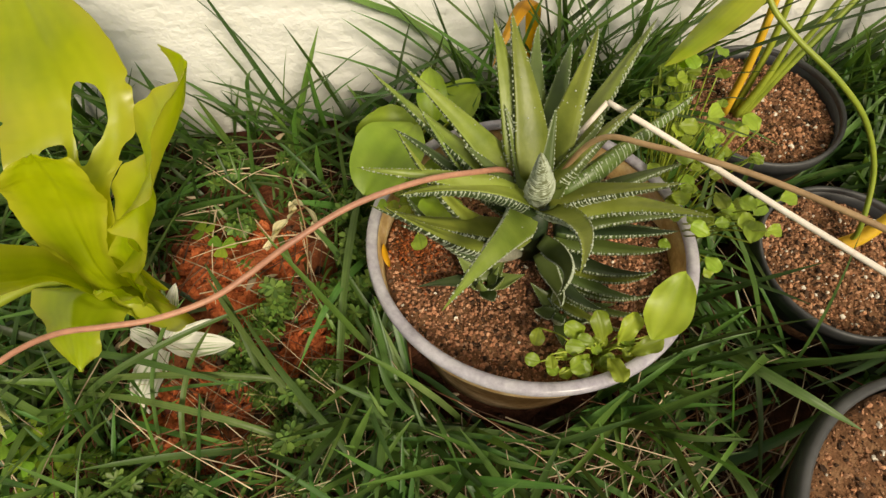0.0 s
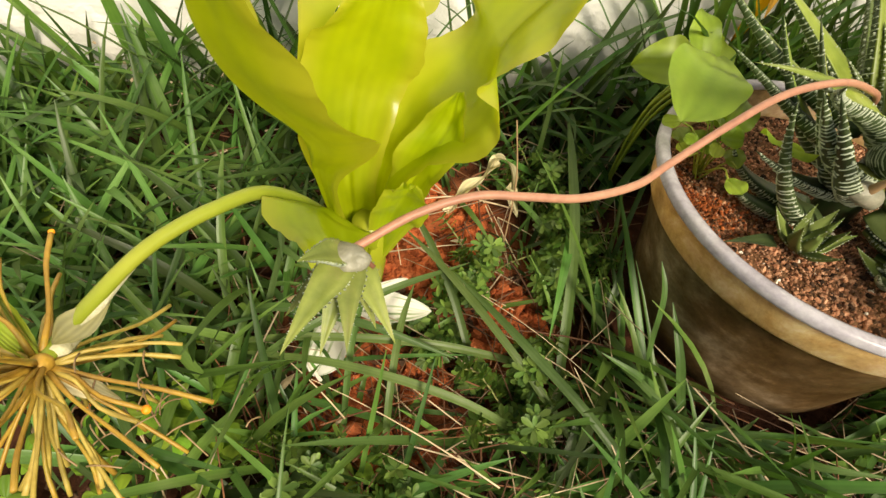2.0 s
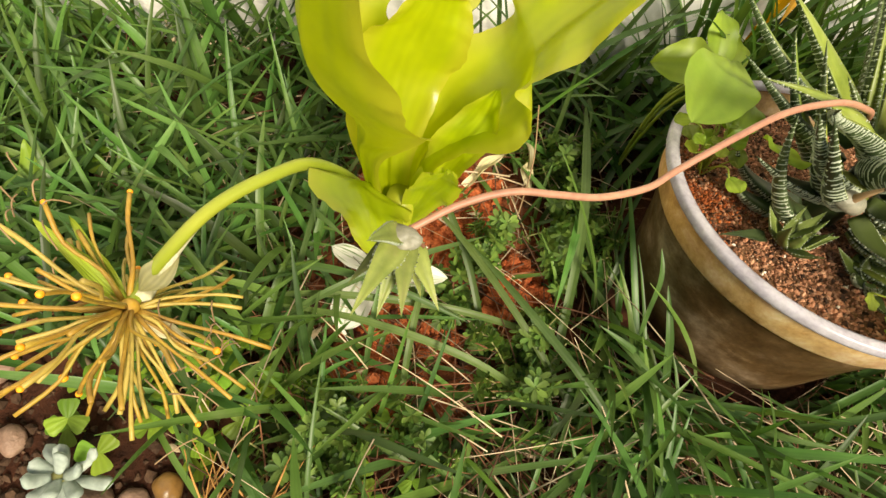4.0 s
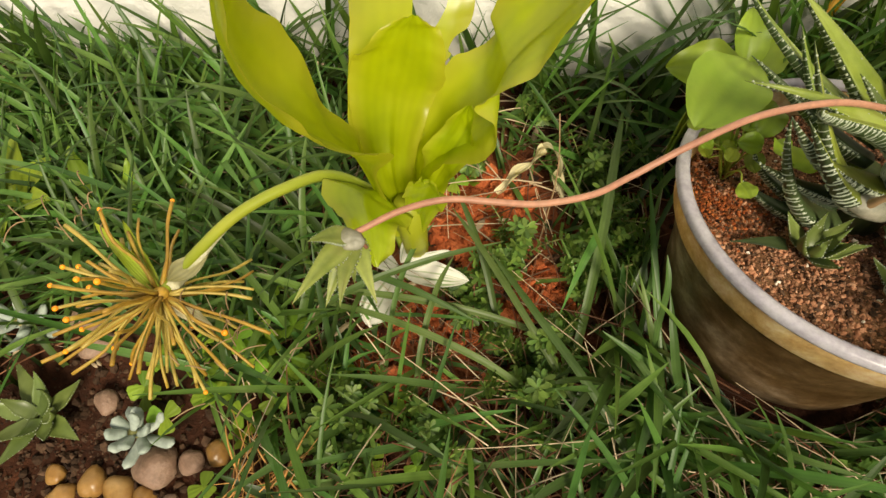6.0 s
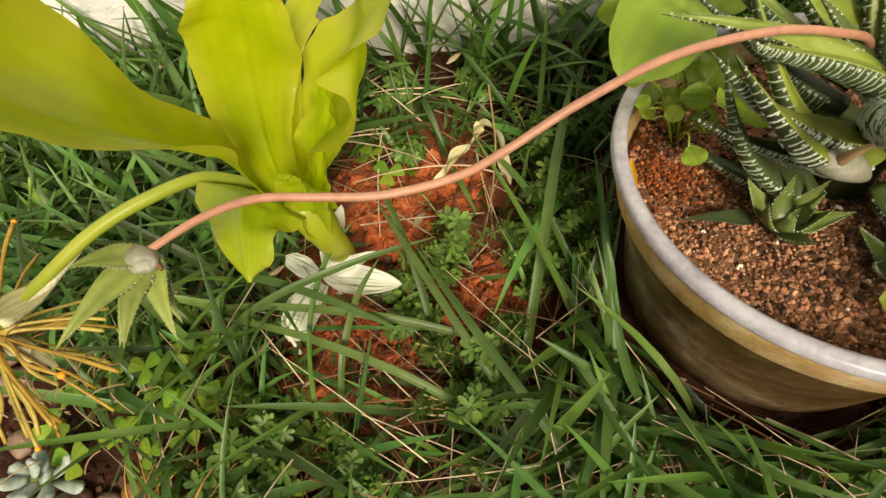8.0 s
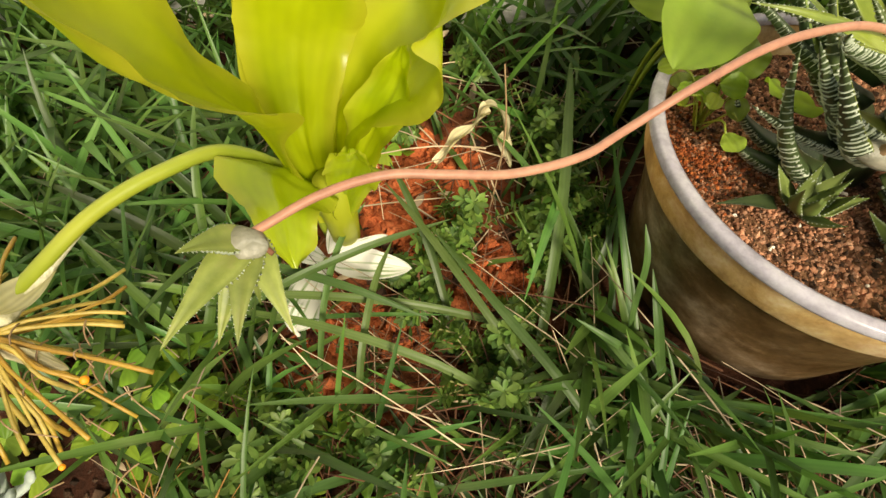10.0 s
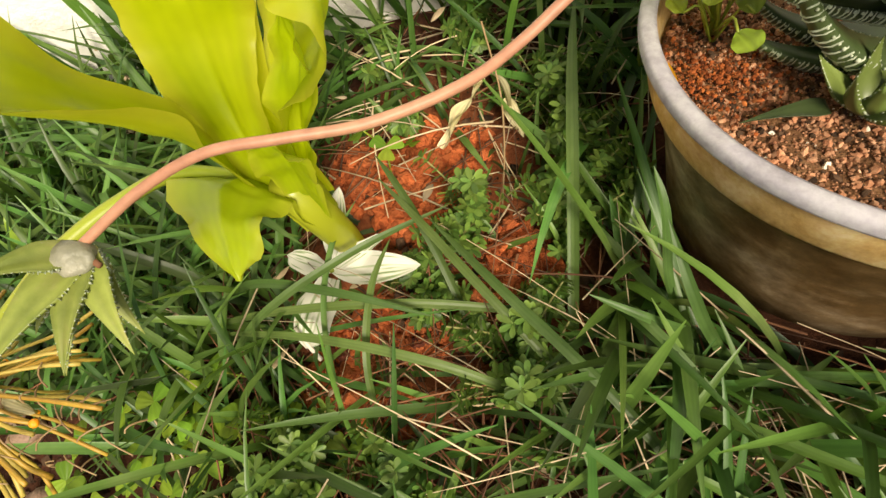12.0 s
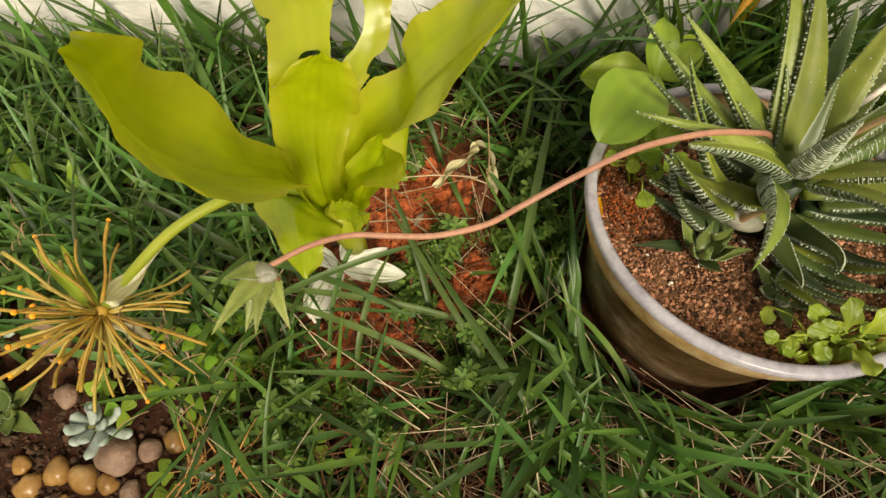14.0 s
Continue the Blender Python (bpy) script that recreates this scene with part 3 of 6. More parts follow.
def zebra_leaf(parent, P, side, width, thick, material, bands=24, cup=0.25, seed=0, name="leaf", label="", teeth=True, dot=0.00070, belly=0.20, under=None, up=None, specks=0):
    """A thick pointed leaf: flat above, keeled below, with raised white bands beneath and beads along its margins."""
    rg = random.Random(seed)
    SEG, NV = 14, 22
    shape = lambda v: (0.82 + 0.18 * math.sin(1.5708 * min(1, v / belly))) * max(0.0, 1 - max(0, (v - belly) / (1 - belly)) ** 0.94) + 0.010

    def ringpoint(v, th, off=0.0):
        c, t = bez(P, v)
        if up:
            n = (up - t * up.dot(t)).normalized()
            s = t.cross(n)
        else:
            s = (side - t * side.dot(t)).normalized()
            n = s.cross(t)
            if n.z < 0 and abs(n.z) > 0.15:
                n = -n
        w, h = width * 0.5 * shape(v), thick * shape(v) ** 0.8
        ca, sa = math.cos(th), math.sin(th)
        if sa >= 0:      # underside
            q = s * (ca * w) - n * (h * sa ** 0.85)
        else:            # upper side, hollowed along the middle
            q = s * (ca * w) - n * (cup * h * -sa * (1.0 if v < 0.9 else (1 - v) * 10))
        return c + q * (1 + off / max(0.0008, q.length))
    bm = bmesh.new()
    uv = bm.loops.layers.uv.verify()
    rings = [[bm.verts.new(ringpoint(j / NV, 6.2832 * k / SEG)) for k in range(SEG)] for j in range(NV + 1)]
    for j, (a, b) in enumerate(zip(rings, rings[1:])):
        for k in range(SEG):
            k2 = (k + 1) % SEG
            f = bm.faces.new((a[k], a[k2], b[k2], b[k]))
            for lp, (x, y) in zip(f.loops, ((k, j), (k + 1, j), (k + 1, j + 1), (k, j + 1))):
                lp[uv].uv = (x / SEG, y / NV)
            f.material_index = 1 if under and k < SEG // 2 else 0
    bm.faces.new(rings[-1])
    bm.faces.new(rings[0][::-1])
    leaf = part(name, bm, material, parent, label)
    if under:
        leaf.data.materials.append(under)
    if bands:
        bb = bmesh.new()
        for i in range(bands):
            v = 0.10 + 0.86 * (i + rg.uniform(-0.25, 0.25)) / bands
            v = min(max(v, 0.03), 0.97)
            wrap = 0.50 * rg.uniform(0.4, 1.2) if teeth else -0.1
            pieces = [(-wrap, math.pi + wrap)] if rg.random() < 0.5 else [(-wrap, rg.uniform(1.0, 1.6)), (rg.uniform(1.75, 2.1), math.pi + wrap)]
            if rg.random() < 0.25:
                pieces = [(-wrap, rg.uniform(0.5, 0.9)), (rg.uniform(1.1, 1.4), rg.uniform(1.7, 2.0)), (rg.uniform(2.2, 2.6), math.pi + wrap)]
            half = 0.0030 * rg.uniform(0.5, 1.25) * (1 if v < 0.8 else 0.7)
            for a0, a1 in pieces:
                m = 7
                rows = []
                tilt = rg.uniform(-0.004, 0.004)
                bow = rg.uniform(0.001, 0.006)
                for k in range(m):
                    th = a0 + (a1 - a0) * k / (m - 1)
                    fat = 0.35 + 0.65 * math.sin(math.pi * k / (m - 1)) ** 0.5
                    vv = min(0.985, v + tilt * math.cos(th) - bow * math.sin(th))
                    rows.append([bb.verts.new(ringpoint(vv - half * fat, th, -0.00005)), bb.verts.new(ringpoint(vv, th, 0.0004)), bb.verts.new(ringpoint(vv + half * fat, th, -0.00005))])
                for r0, r1 in zip(rows, rows[1:]):
                    bb.faces.new((r0[0], r1[0], r1[1], r0[1]))
                    bb.faces.new((r0[1], r1[1], r1[2], r0[2]))
        part("banding", bb, M_WHITE_BAND, leaf, "raised white cross bands")
    if teeth:
        tb = bmesh.new()
        count = max(11, int(bands * 0.8))
        for i in range(count):
            for th in (0.0, math.pi):
                v = 0.08 + 0.9 * (i + rg.uniform(0, 0.4)) / count
                p = ringpoint(v, th + (0.12 if th == 0 else -0.12))
                bmesh.ops.create_icosphere(tb, subdivisions=1, radius=dot * rg.uniform(0.6, 1.25) * (1 - 0.5 * v), matrix=Matrix.Translation(p))
        for i in range(specks):
            v, th = rg.uniform(0.12, 0.92), math.pi + rg.choice((rg.uniform(0.2, 0.7), rg.uniform(2.4, 2.9), rg.uniform(0.6, 2.5)))
            bmesh.ops.create_icosphere(tb, subdivisions=1, radius=dot * rg.uniform(0.4, 0.75) * (1 - 0.4 * v), matrix=Matrix.Translation(ringpoint(v, th)))
        part("beaded_margin", tb, M_WHITE_BAND, leaf, "white beads along the margins")
    return leaf


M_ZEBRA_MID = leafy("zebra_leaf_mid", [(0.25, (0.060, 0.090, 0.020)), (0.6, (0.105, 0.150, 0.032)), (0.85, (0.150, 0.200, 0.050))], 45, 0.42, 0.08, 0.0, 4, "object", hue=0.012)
M_ZEBRA_GREY = leafy("zebra_heart_leaf", [(0.25, (0.16, 0.19, 0.09)), (0.8, (0.30, 0.32, 0.20))], 40, 0.45, 0.05, 0.0, 4, "object", hue=0.01)
M_STUB = surface("withered_leaf_skin", [(0.3, (0.12, 0.12, 0.08)), (0.55, (0.24, 0.23, 0.17)), (0.8, (0.38, 0.34, 0.27))], 90, 0.5, 0.5, 0.0008)
CROWN = V(0.0405, 0.1165, 0.107)
HEART = V(0.0435, 0.119, 0.078)


def build_zebra():
    plant = thing("zebra_plant", HEART, "spiky zebra succulent with white-banded green leaves rooted in the tub", "succulent")
    # the plain leaves, each through four points from base to tip: width, lean of the upper face, tone, specks
    blades = [((0.030, 0.124, 0.108), (0.010, 0.140, 0.114), (-0.010, 0.153, 0.124), (-0.029, 0.163, 0.138), 0.0125, (0.5, 0.1, 0.8), 0, 4),
              ((0.033, 0.126, 0.109), (0.018, 0.139, 0.120), (0.002, 0.150, 0.131), (-0.013, 0.160, 0.140), 0.0140, (0.45, -0.4, 0.75), 0, 8),
              ((0.037, 0.128, 0.110), (0.031, 0.144, 0.128), (0.026, 0.161, 0.142), (0.022, 0.178, 0.149), 0.0140, (0.15, -0.8, 0.5), 0, 8),
              ((0.0395, 0.127, 0.110), (0.0365, 0.144, 0.130), (0.032, 0.160, 0.145), (0.029, 0.176, 0.153), 0.0155, (0.35, -0.8, 0.45), 0, 16),
              ((0.047, 0.136, 0.108), (0.049, 0.155, 0.119), (0.053, 0.170, 0.128), (0.057, 0.184, 0.131), 0.0120, (-0.2, -0.6, 0.7), 2, 10),
              ((0.046, 0.130, 0.110), (0.052, 0.145, 0.127), (0.058, 0.159, 0.141), (0.063, 0.173, 0.149), 0.0140, (-0.5, -0.5, 0.6), 0, 26),
              ((0.042, 0.138, 0.105), (0.042, 0.158, 0.116), (0.042, 0.178, 0.126), (0.044, 0.196, 0.131), 0.0125, (0.1, -0.6, 0.8), 2, 8),
              ((0.046, 0.126, 0.112), (0.056, 0.131, 0.123), (0.068, 0.138, 0.132), (0.081, 0.146, 0.138), 0.0130, (-0.6, 0.3, 0.7), 0, 12),
              ((0.050, 0.134, 0.108), (0.065, 0.155, 0.120), (0.081, 0.177, 0.128), (0.097, 0.200, 0.130), 0.0125, (-0.5, 0.1, 0.8), 0, 14),
              ((0.050, 0.125, 0.106), (0.069, 0.137, 0.113), (0.091, 0.151, 0.118), (0.112, 0.166, 0.120), 0.0170, (-0.5, 0.75, 0.45), 0, 6),
              ((0.0447, 0.1208, 0.1052), (0.0609, 0.1182, 0.1152), (0.0745, 0.1120, 0.1268), (0.0900, 0.1090, 0.1340), 0.0125, (-0.25, 0.30, 0.9), 0, 4),
              ((0.0465, 0.1155, 0.1040), (0.0690, 0.1165, 0.1087), (0.0860, 0.1090, 0.1175), (0.1005, 0.0985, 0.1275), 0.0135, (-0.2, 0.12, 0.95), 0, 4),
              ((0.050, 0.113, 0.096), (0.068, 0.111, 0.097), (0.084, 0.107, 0.102), (0.095, 0.103, 0.109), 0.0110, (-0.2, 0.35, 0.9), 1, 0),
              ((0.050, 0.112, 0.090), (0.066, 0.106, 0.092), (0.082, 0.101, 0.097), (0.0935, 0.0985, 0.1030), 0.0105, (-0.1, 0.25, 0.9), 2, 0),
              ((0.052, 0.106, 0.080), (0.066, 0.098, 0.080), (0.080, 0.093, 0.085), (0.091, 0.094, 0.093), 0.0085, (0, 0.3, 0.9), 0, 4),
              ((0.052, 0.102, 0.074), (0.066, 0.092, 0.075), (0.079, 0.087, 0.079), (0.090, 0.085, 0.087), 0.0080, (0, 0.5, 0.8), 2, 3),
              ((0.052, 0.096, 0.071), (0.064, 0.086, 0.074), (0.077, 0.080, 0.078), (0.089, 0.078, 0.084), 0.0075, (0, 0.4, 0.9), 2, 3),
              ((0.050, 0.094, 0.071), (0.058, 0.084, 0.074), (0.068, 0.076, 0.077), (0.078, 0.071, 0.081), 0.0075, (0, 0.3, 0.9), 0, 3),
              ((0.044, 0.108, 0.092), (0.0505, 0.097, 0.098), (0.0490, 0.083, 0.113), (0.0425, 0.0700, 0.1190), 0.0085, (-0.6, 0.3, 0.7), 2, 0),
              ((0.044, 0.106, 0.084), (0.0490, 0.095, 0.083), (0.0510, 0.086, 0.086), (0.0500, 0.0780, 0.0900), 0.0080, (-0.6, 0.5, 0.6), 2, 0),
              ((0.0403, 0.1167, 0.1064), (0.0222, 0.1172, 0.1190), (0.0020, 0.1110, 0.1285), (-0.0125, 0.0985, 0.1420), 0.0135, (0.1, 0.38, 0.9), 0, 3),
              ((0.0300, 0.1085, 0.1020), (0.0135, 0.1048, 0.1098), (-0.0036, 0.0991, 0.1240), (-0.0215, 0.0940, 0.1430), 0.0135, (0.15, 0.28, 0.95), 0, 3),
              ((0.0320, 0.1190, 0.1120), (0.0110, 0.1165, 0.1250), (-0.0105, 0.1138, 0.1335), (-0.0295, 0.1158, 0.1345), 0.0085, (0.1, -0.25, 0.95), 0, 6),
              ((0.030, 0.122, 0.100), (0.014, 0.131, 0.104), (-0.002, 0.140, 0.111), (-0.019, 0.147, 0.119), 0.0110, (0.4, 0.2, 0.8), 1, 0),
              ((0.050, 0.110, 0.086), (0.062, 0.100, 0.087), (0.075, 0.094, 0.090), (0.087, 0.091, 0.096), 0.0100, (-0.1, 0.30, 0.9), 1, 0),
              ((0.050, 0.106, 0.080), (0.061, 0.096, 0.080), (0.072, 0.088, 0.083), (0.083, 0.083, 0.089), 0.0100, (-0.2, 0.30, 0.9), 2, 0),
              ((0.048, 0.104, 0.078), (0.054, 0.093, 0.079), (0.062, 0.084, 0.081), (0.070, 0.078, 0.086), 0.0095, (-0.3, 0.5, 0.8), 1, 0),
              ((0.055, 0.114, 0.098), (0.070, 0.114, 0.102), (0.086, 0.113, 0.105), (0.101, 0.111, 0.108), 0.0110, (-0.1, 0.25, 0.9), 2, 0),
              ((0.054, 0.122, 0.100), (0.070, 0.126, 0.106), (0.086, 0.130, 0.110), (0.103, 0.134, 0.112), 0.0125, (-0.2, 0.40, 0.8), 2, 3),
              ((0.0365, 0.1150, 0.1040), (0.0300, 0.1000, 0.1165), (0.0180, 0.0785, 0.1350), (0.0030, 0.0555, 0.1455), 0.0145, (0.15, -0.35, 0.85), 0, 3),
              ((0.034, 0.112, 0.090), (0.018, 0.109, 0.093), (0.001, 0.107, 0.100), (-0.016, 0.106, 0.109), 0.0100, (0.1, 0.2, 0.95), 1, 0),
              ((0.056, 0.118, 0.088), (0.070, 0.117, 0.090), (0.084, 0.116, 0.090), (0.097, 0.116, 0.089), 0.0110, (0, 0.5, 0.8), 1, 0),
              ((0.056, 0.124, 0.092), (0.070, 0.128, 0.096), (0.084, 0.131, 0.097), (0.099, 0.133, 0.095), 0.0115, (0, 0.5, 0.8), 1, 0)]
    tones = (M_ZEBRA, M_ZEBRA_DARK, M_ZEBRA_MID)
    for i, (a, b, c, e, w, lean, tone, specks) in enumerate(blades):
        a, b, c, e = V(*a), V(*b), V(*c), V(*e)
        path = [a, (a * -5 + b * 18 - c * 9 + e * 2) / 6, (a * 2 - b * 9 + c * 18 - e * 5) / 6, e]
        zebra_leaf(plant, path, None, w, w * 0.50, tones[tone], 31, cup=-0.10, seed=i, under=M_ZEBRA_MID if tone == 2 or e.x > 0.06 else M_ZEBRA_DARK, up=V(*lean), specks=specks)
    # short leaves standing behind the heart
    for i, turn in enumerate((0.75, 1.35, 2.0, 2.7)):
        d = V(math.cos(turn), math.sin(turn), 0)
        base = CROWN + d * 0.003 + V(0, 0, -0.003)
        tip = CROWN + d * 0.034 + V(0, 0, 0.026 - 0.004 * (i % 2))
        zebra_leaf(plant, [base, base.lerp(tip, 0.3) + V(0, 0, 0.002), base.lerp(tip, 0.65) + V(0, 0, 0.003), tip], None, 0.0100, 0.0052, M_ZEBRA_MID, 24, cup=0.1, seed=100 + i, under=M_ZEBRA_MID, up=V(0, 0, 1) - d * 0.8)
    # dark leaves curving up out of the soil at the side, seen on their banded backs
    rise = [((0.030, 0.110, 0.076), (0.012, 0.104, 0.080), (-0.005, 0.106, 0.106), (-0.0121, 0.1103, 0.1272), 0.0100), ((0.032, 0.118, 0.072), (0.016, 0.121, 0.072), (0.000, 0.126, 0.078), (-0.0064, 0.128, 0.090), 0.0098),
            ((0.034, 0.116, 0.068), (0.018, 0.114, 0.068), (0.002, 0.116, 0.074), (-0.0100, 0.118, 0.084), 0.0100), ((0.036, 0.114, 0.092), (0.020, 0.106, 0.094), (0.004, 0.108, 0.118), (-0.0141, 0.1234, 0.1464), 0.0115),
            ((0.036, 0.110, 0.096), (0.020, 0.098, 0.098), (0.004, 0.093, 0.120), (-0.0170, 0.0935, 0.1430), 0.0125), ((0.038, 0.124, 0.090), (0.022, 0.128, 0.092), (0.006, 0.138, 0.110), (-0.0080, 0.148, 0.1320), 0.0115)]
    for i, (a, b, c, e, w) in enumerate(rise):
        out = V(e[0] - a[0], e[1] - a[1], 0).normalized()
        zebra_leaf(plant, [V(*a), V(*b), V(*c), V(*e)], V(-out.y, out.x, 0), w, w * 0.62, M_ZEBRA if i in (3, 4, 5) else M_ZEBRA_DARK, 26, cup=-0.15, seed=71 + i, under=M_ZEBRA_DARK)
    # the hooked leaf at the front
    zebra_leaf(plant, [V(0.043, 0.113, 0.112), V(0.048, 0.099, 0.130), V(0.053, 0.085, 0.148), V(0.043, 0.064, 0.153)], V(1, 0.1, 0.1), 0.0125, 0.0045, M_ZEBRA, 28, cup=0.5, seed=62, under=M_ZEBRA_MID)
    # upright heart leaves, seen from beneath
    zebra_leaf(plant, [V(0.0405, 0.1195, 0.108), V(0.0395, 0.1175, 0.124), V(0.0375, 0.1140, 0.139), V(0.0349, 0.1078, 0.1535)], V(-1, -0.3, 0), 0.0118, 0.0066, M_ZEBRA_GREY, 34, seed=63, belly=0.30)
    part("stem", tube(bmesh.new(), [V(0.043, 0.118, 0.060), V(0.042, 0.117, 0.08), CROWN], lambda v: 0.0085 - 0.003 * v, 12), M_ZEBRA_DARK, plant, "short leafless stem")


build_zebra()


def rosette(name, at, label, leaves, length, width, material, bands, rise, seed, tilt=0.0, teeth=True, category="succulent"):
    """A small rosette of thick leaves."""
    rg = random.Random(seed)
    p = thing(name, at, label, category)
    for i in range(leaves):
        a = 2.4 * i + rg.uniform(-0.2, 0.2)
        k = i / leaves
        L = length * (1 - 0.45 * k) * rg.uniform(0.9, 1.1)
        d = V(math.cos(a), math.sin(a), 0)
        up = rise * (0.4 + 1.3 * k)
        tip = Vector(at) + d * L * (1 - 0.5 * k) + V(0, 0, L * up)
        knee = Vector(at) + d * L * 0.5 + V(0, 0, L * up * 0.25)
        zebra_leaf(p, [Vector(at) + d * 0.001 + V(0, 0, 0.002 * k), knee, tip], V(-d.y, d.x, 0), width * (1 - 0.3 * k), width * 0.3, material, bands, 0.2, seed * 50 + i, teeth=teeth, dot=0.0004, belly=0.45)
    return p


def soil_z(x, y):
    """Height of the tub's soil."""
    return 0.0666 - 0.0176 * (x - 0.0408) - 0.1106 * (y - 0.1154)


rust = np.random.default_rng(71)
rust_at = [(x, y, soil_z(x, y) + 0.0010 + 0.0012 * abs(noise.noise(V(x * 60, y * 60, 3)))) for x, y in zip(rust.normal(-0.011, 0.009, 1500), rust.normal(0.120, 0.011, 1500)) if math.hypot(x - 0.0408, y - 0.1154) < 0.066]
tagged(new("rusty_crumbs", grains("rusty_crumbs", rust_at, 0.00028 + 0.0008 * rust.random(len(rust_at)) ** 4, M_RUST, rust)), "rust-orange crumbs at the edge of the tub soil", "soil", "", "stuff")
rosette("zebra_offset", (0.0205, 0.0965, 0.0715), "small green offset of the zebra plant in the tub soil", 9, 0.0165, 0.0078, M_OFFSET, 0, 1.25, 5)
rosette("zebra_offset", (0.054, 0.083, 0.0705), "small banded offset of the zebra plant in the tub soil", 8, 0.022, 0.0070, M_ZEBRA_MID, 16, 0.45, 6)
stub = thing("withered_leaf_stub", (0.028, 0.105, 0.09), "swollen grey withered leaf base with a dry brown tip", "leaf")
sb = tube(bmesh.new(), smooth_path([(0.0150, 0.0965, 0.1040), (0.0200, 0.0965, 0.1040), (0.0260, 0.0975, 0.1010), (0.0340, 0.1010, 0.0930)], 5), lambda v: 0.0008 + 0.0034 * math.sin(math.pi * min(1, 0.04 + 0.9 * v)) ** 0.8, 14)
part("leaf_base", sb, M_STUB, stub, "grey puckered base")
part("dry_tip", tube(bmesh.new(), smooth_path([(0.0205, 0.0955, 0.1055), (0.0215, 0.0945, 0.1110), (0.0235, 0.0935, 0.1160)], 4), lambda v: 0.0018 - 0.0012 * v, 8), M_BROWN_STEM, stub, "brown dried tip")
sc = thing("leaf_scrap", (-0.026, 0.110, 0.072), "small orange scrap of leaf against the tub rim", "leaf")
part("scrap", sheet(bmesh.new(), leaf_fn([V(-0.024, 0.106, 0.069), V(-0.0255, 0.110, 0.074), V(-0.0262, 0.114, 0.078)], V(0.4, 0.3, 0.9), 0.0042, ovate(0.8, 0.5), 0.3), 6, 8), M_YELLOW, sc)
dead = thing("dead_leaf", (0.0, 0.098, 0.078), "grey dried succulent leaf lying on the tub soil", "leaf")
zebra_leaf(dead, [V(0.012, 0.098, 0.0715), V(0.002, 0.097, 0.0740), V(-0.011, 0.094, 0.0735)], V(0, 1, 0), 0.006, 0.0012, M_ZEBRA_DARK, 0, teeth=False, name="dry_blade")
M_CHIP = surface("wood_chip", [(0.3, (0.30, 0.19, 0.13)), (0.8, (0.55, 0.42, 0.31))], 200, 0.8, 0.5, 0.0005)
chip = bmesh.new()
bmesh.ops.create_icosphere(chip, subdivisions=2, radius=0.0034)
for v in chip.verts:
    v.co = V(v.co.x * 0.7, v.co.y * 1.3, v.co.z * 0.35) * (1 + 0.4 * noise.noise(v.co * 400))
    v.co += V(0.067, 0.080, 0.074)
tagged(part("wood_chip", chip, M_CHIP, None), "pale splinter of wood lying on the tub soil", "chip")


# ---- flower stems of the zebra plant ----
M_WITHER_BROWN = surface("dry_brown_leaf", [(0.3, (0.10, 0.085, 0.03)), (0.6, (0.18, 0.145, 0.06)), (0.8, (0.27, 0.17, 0.085))], 120, 0.7, 0.5, 0.0006)


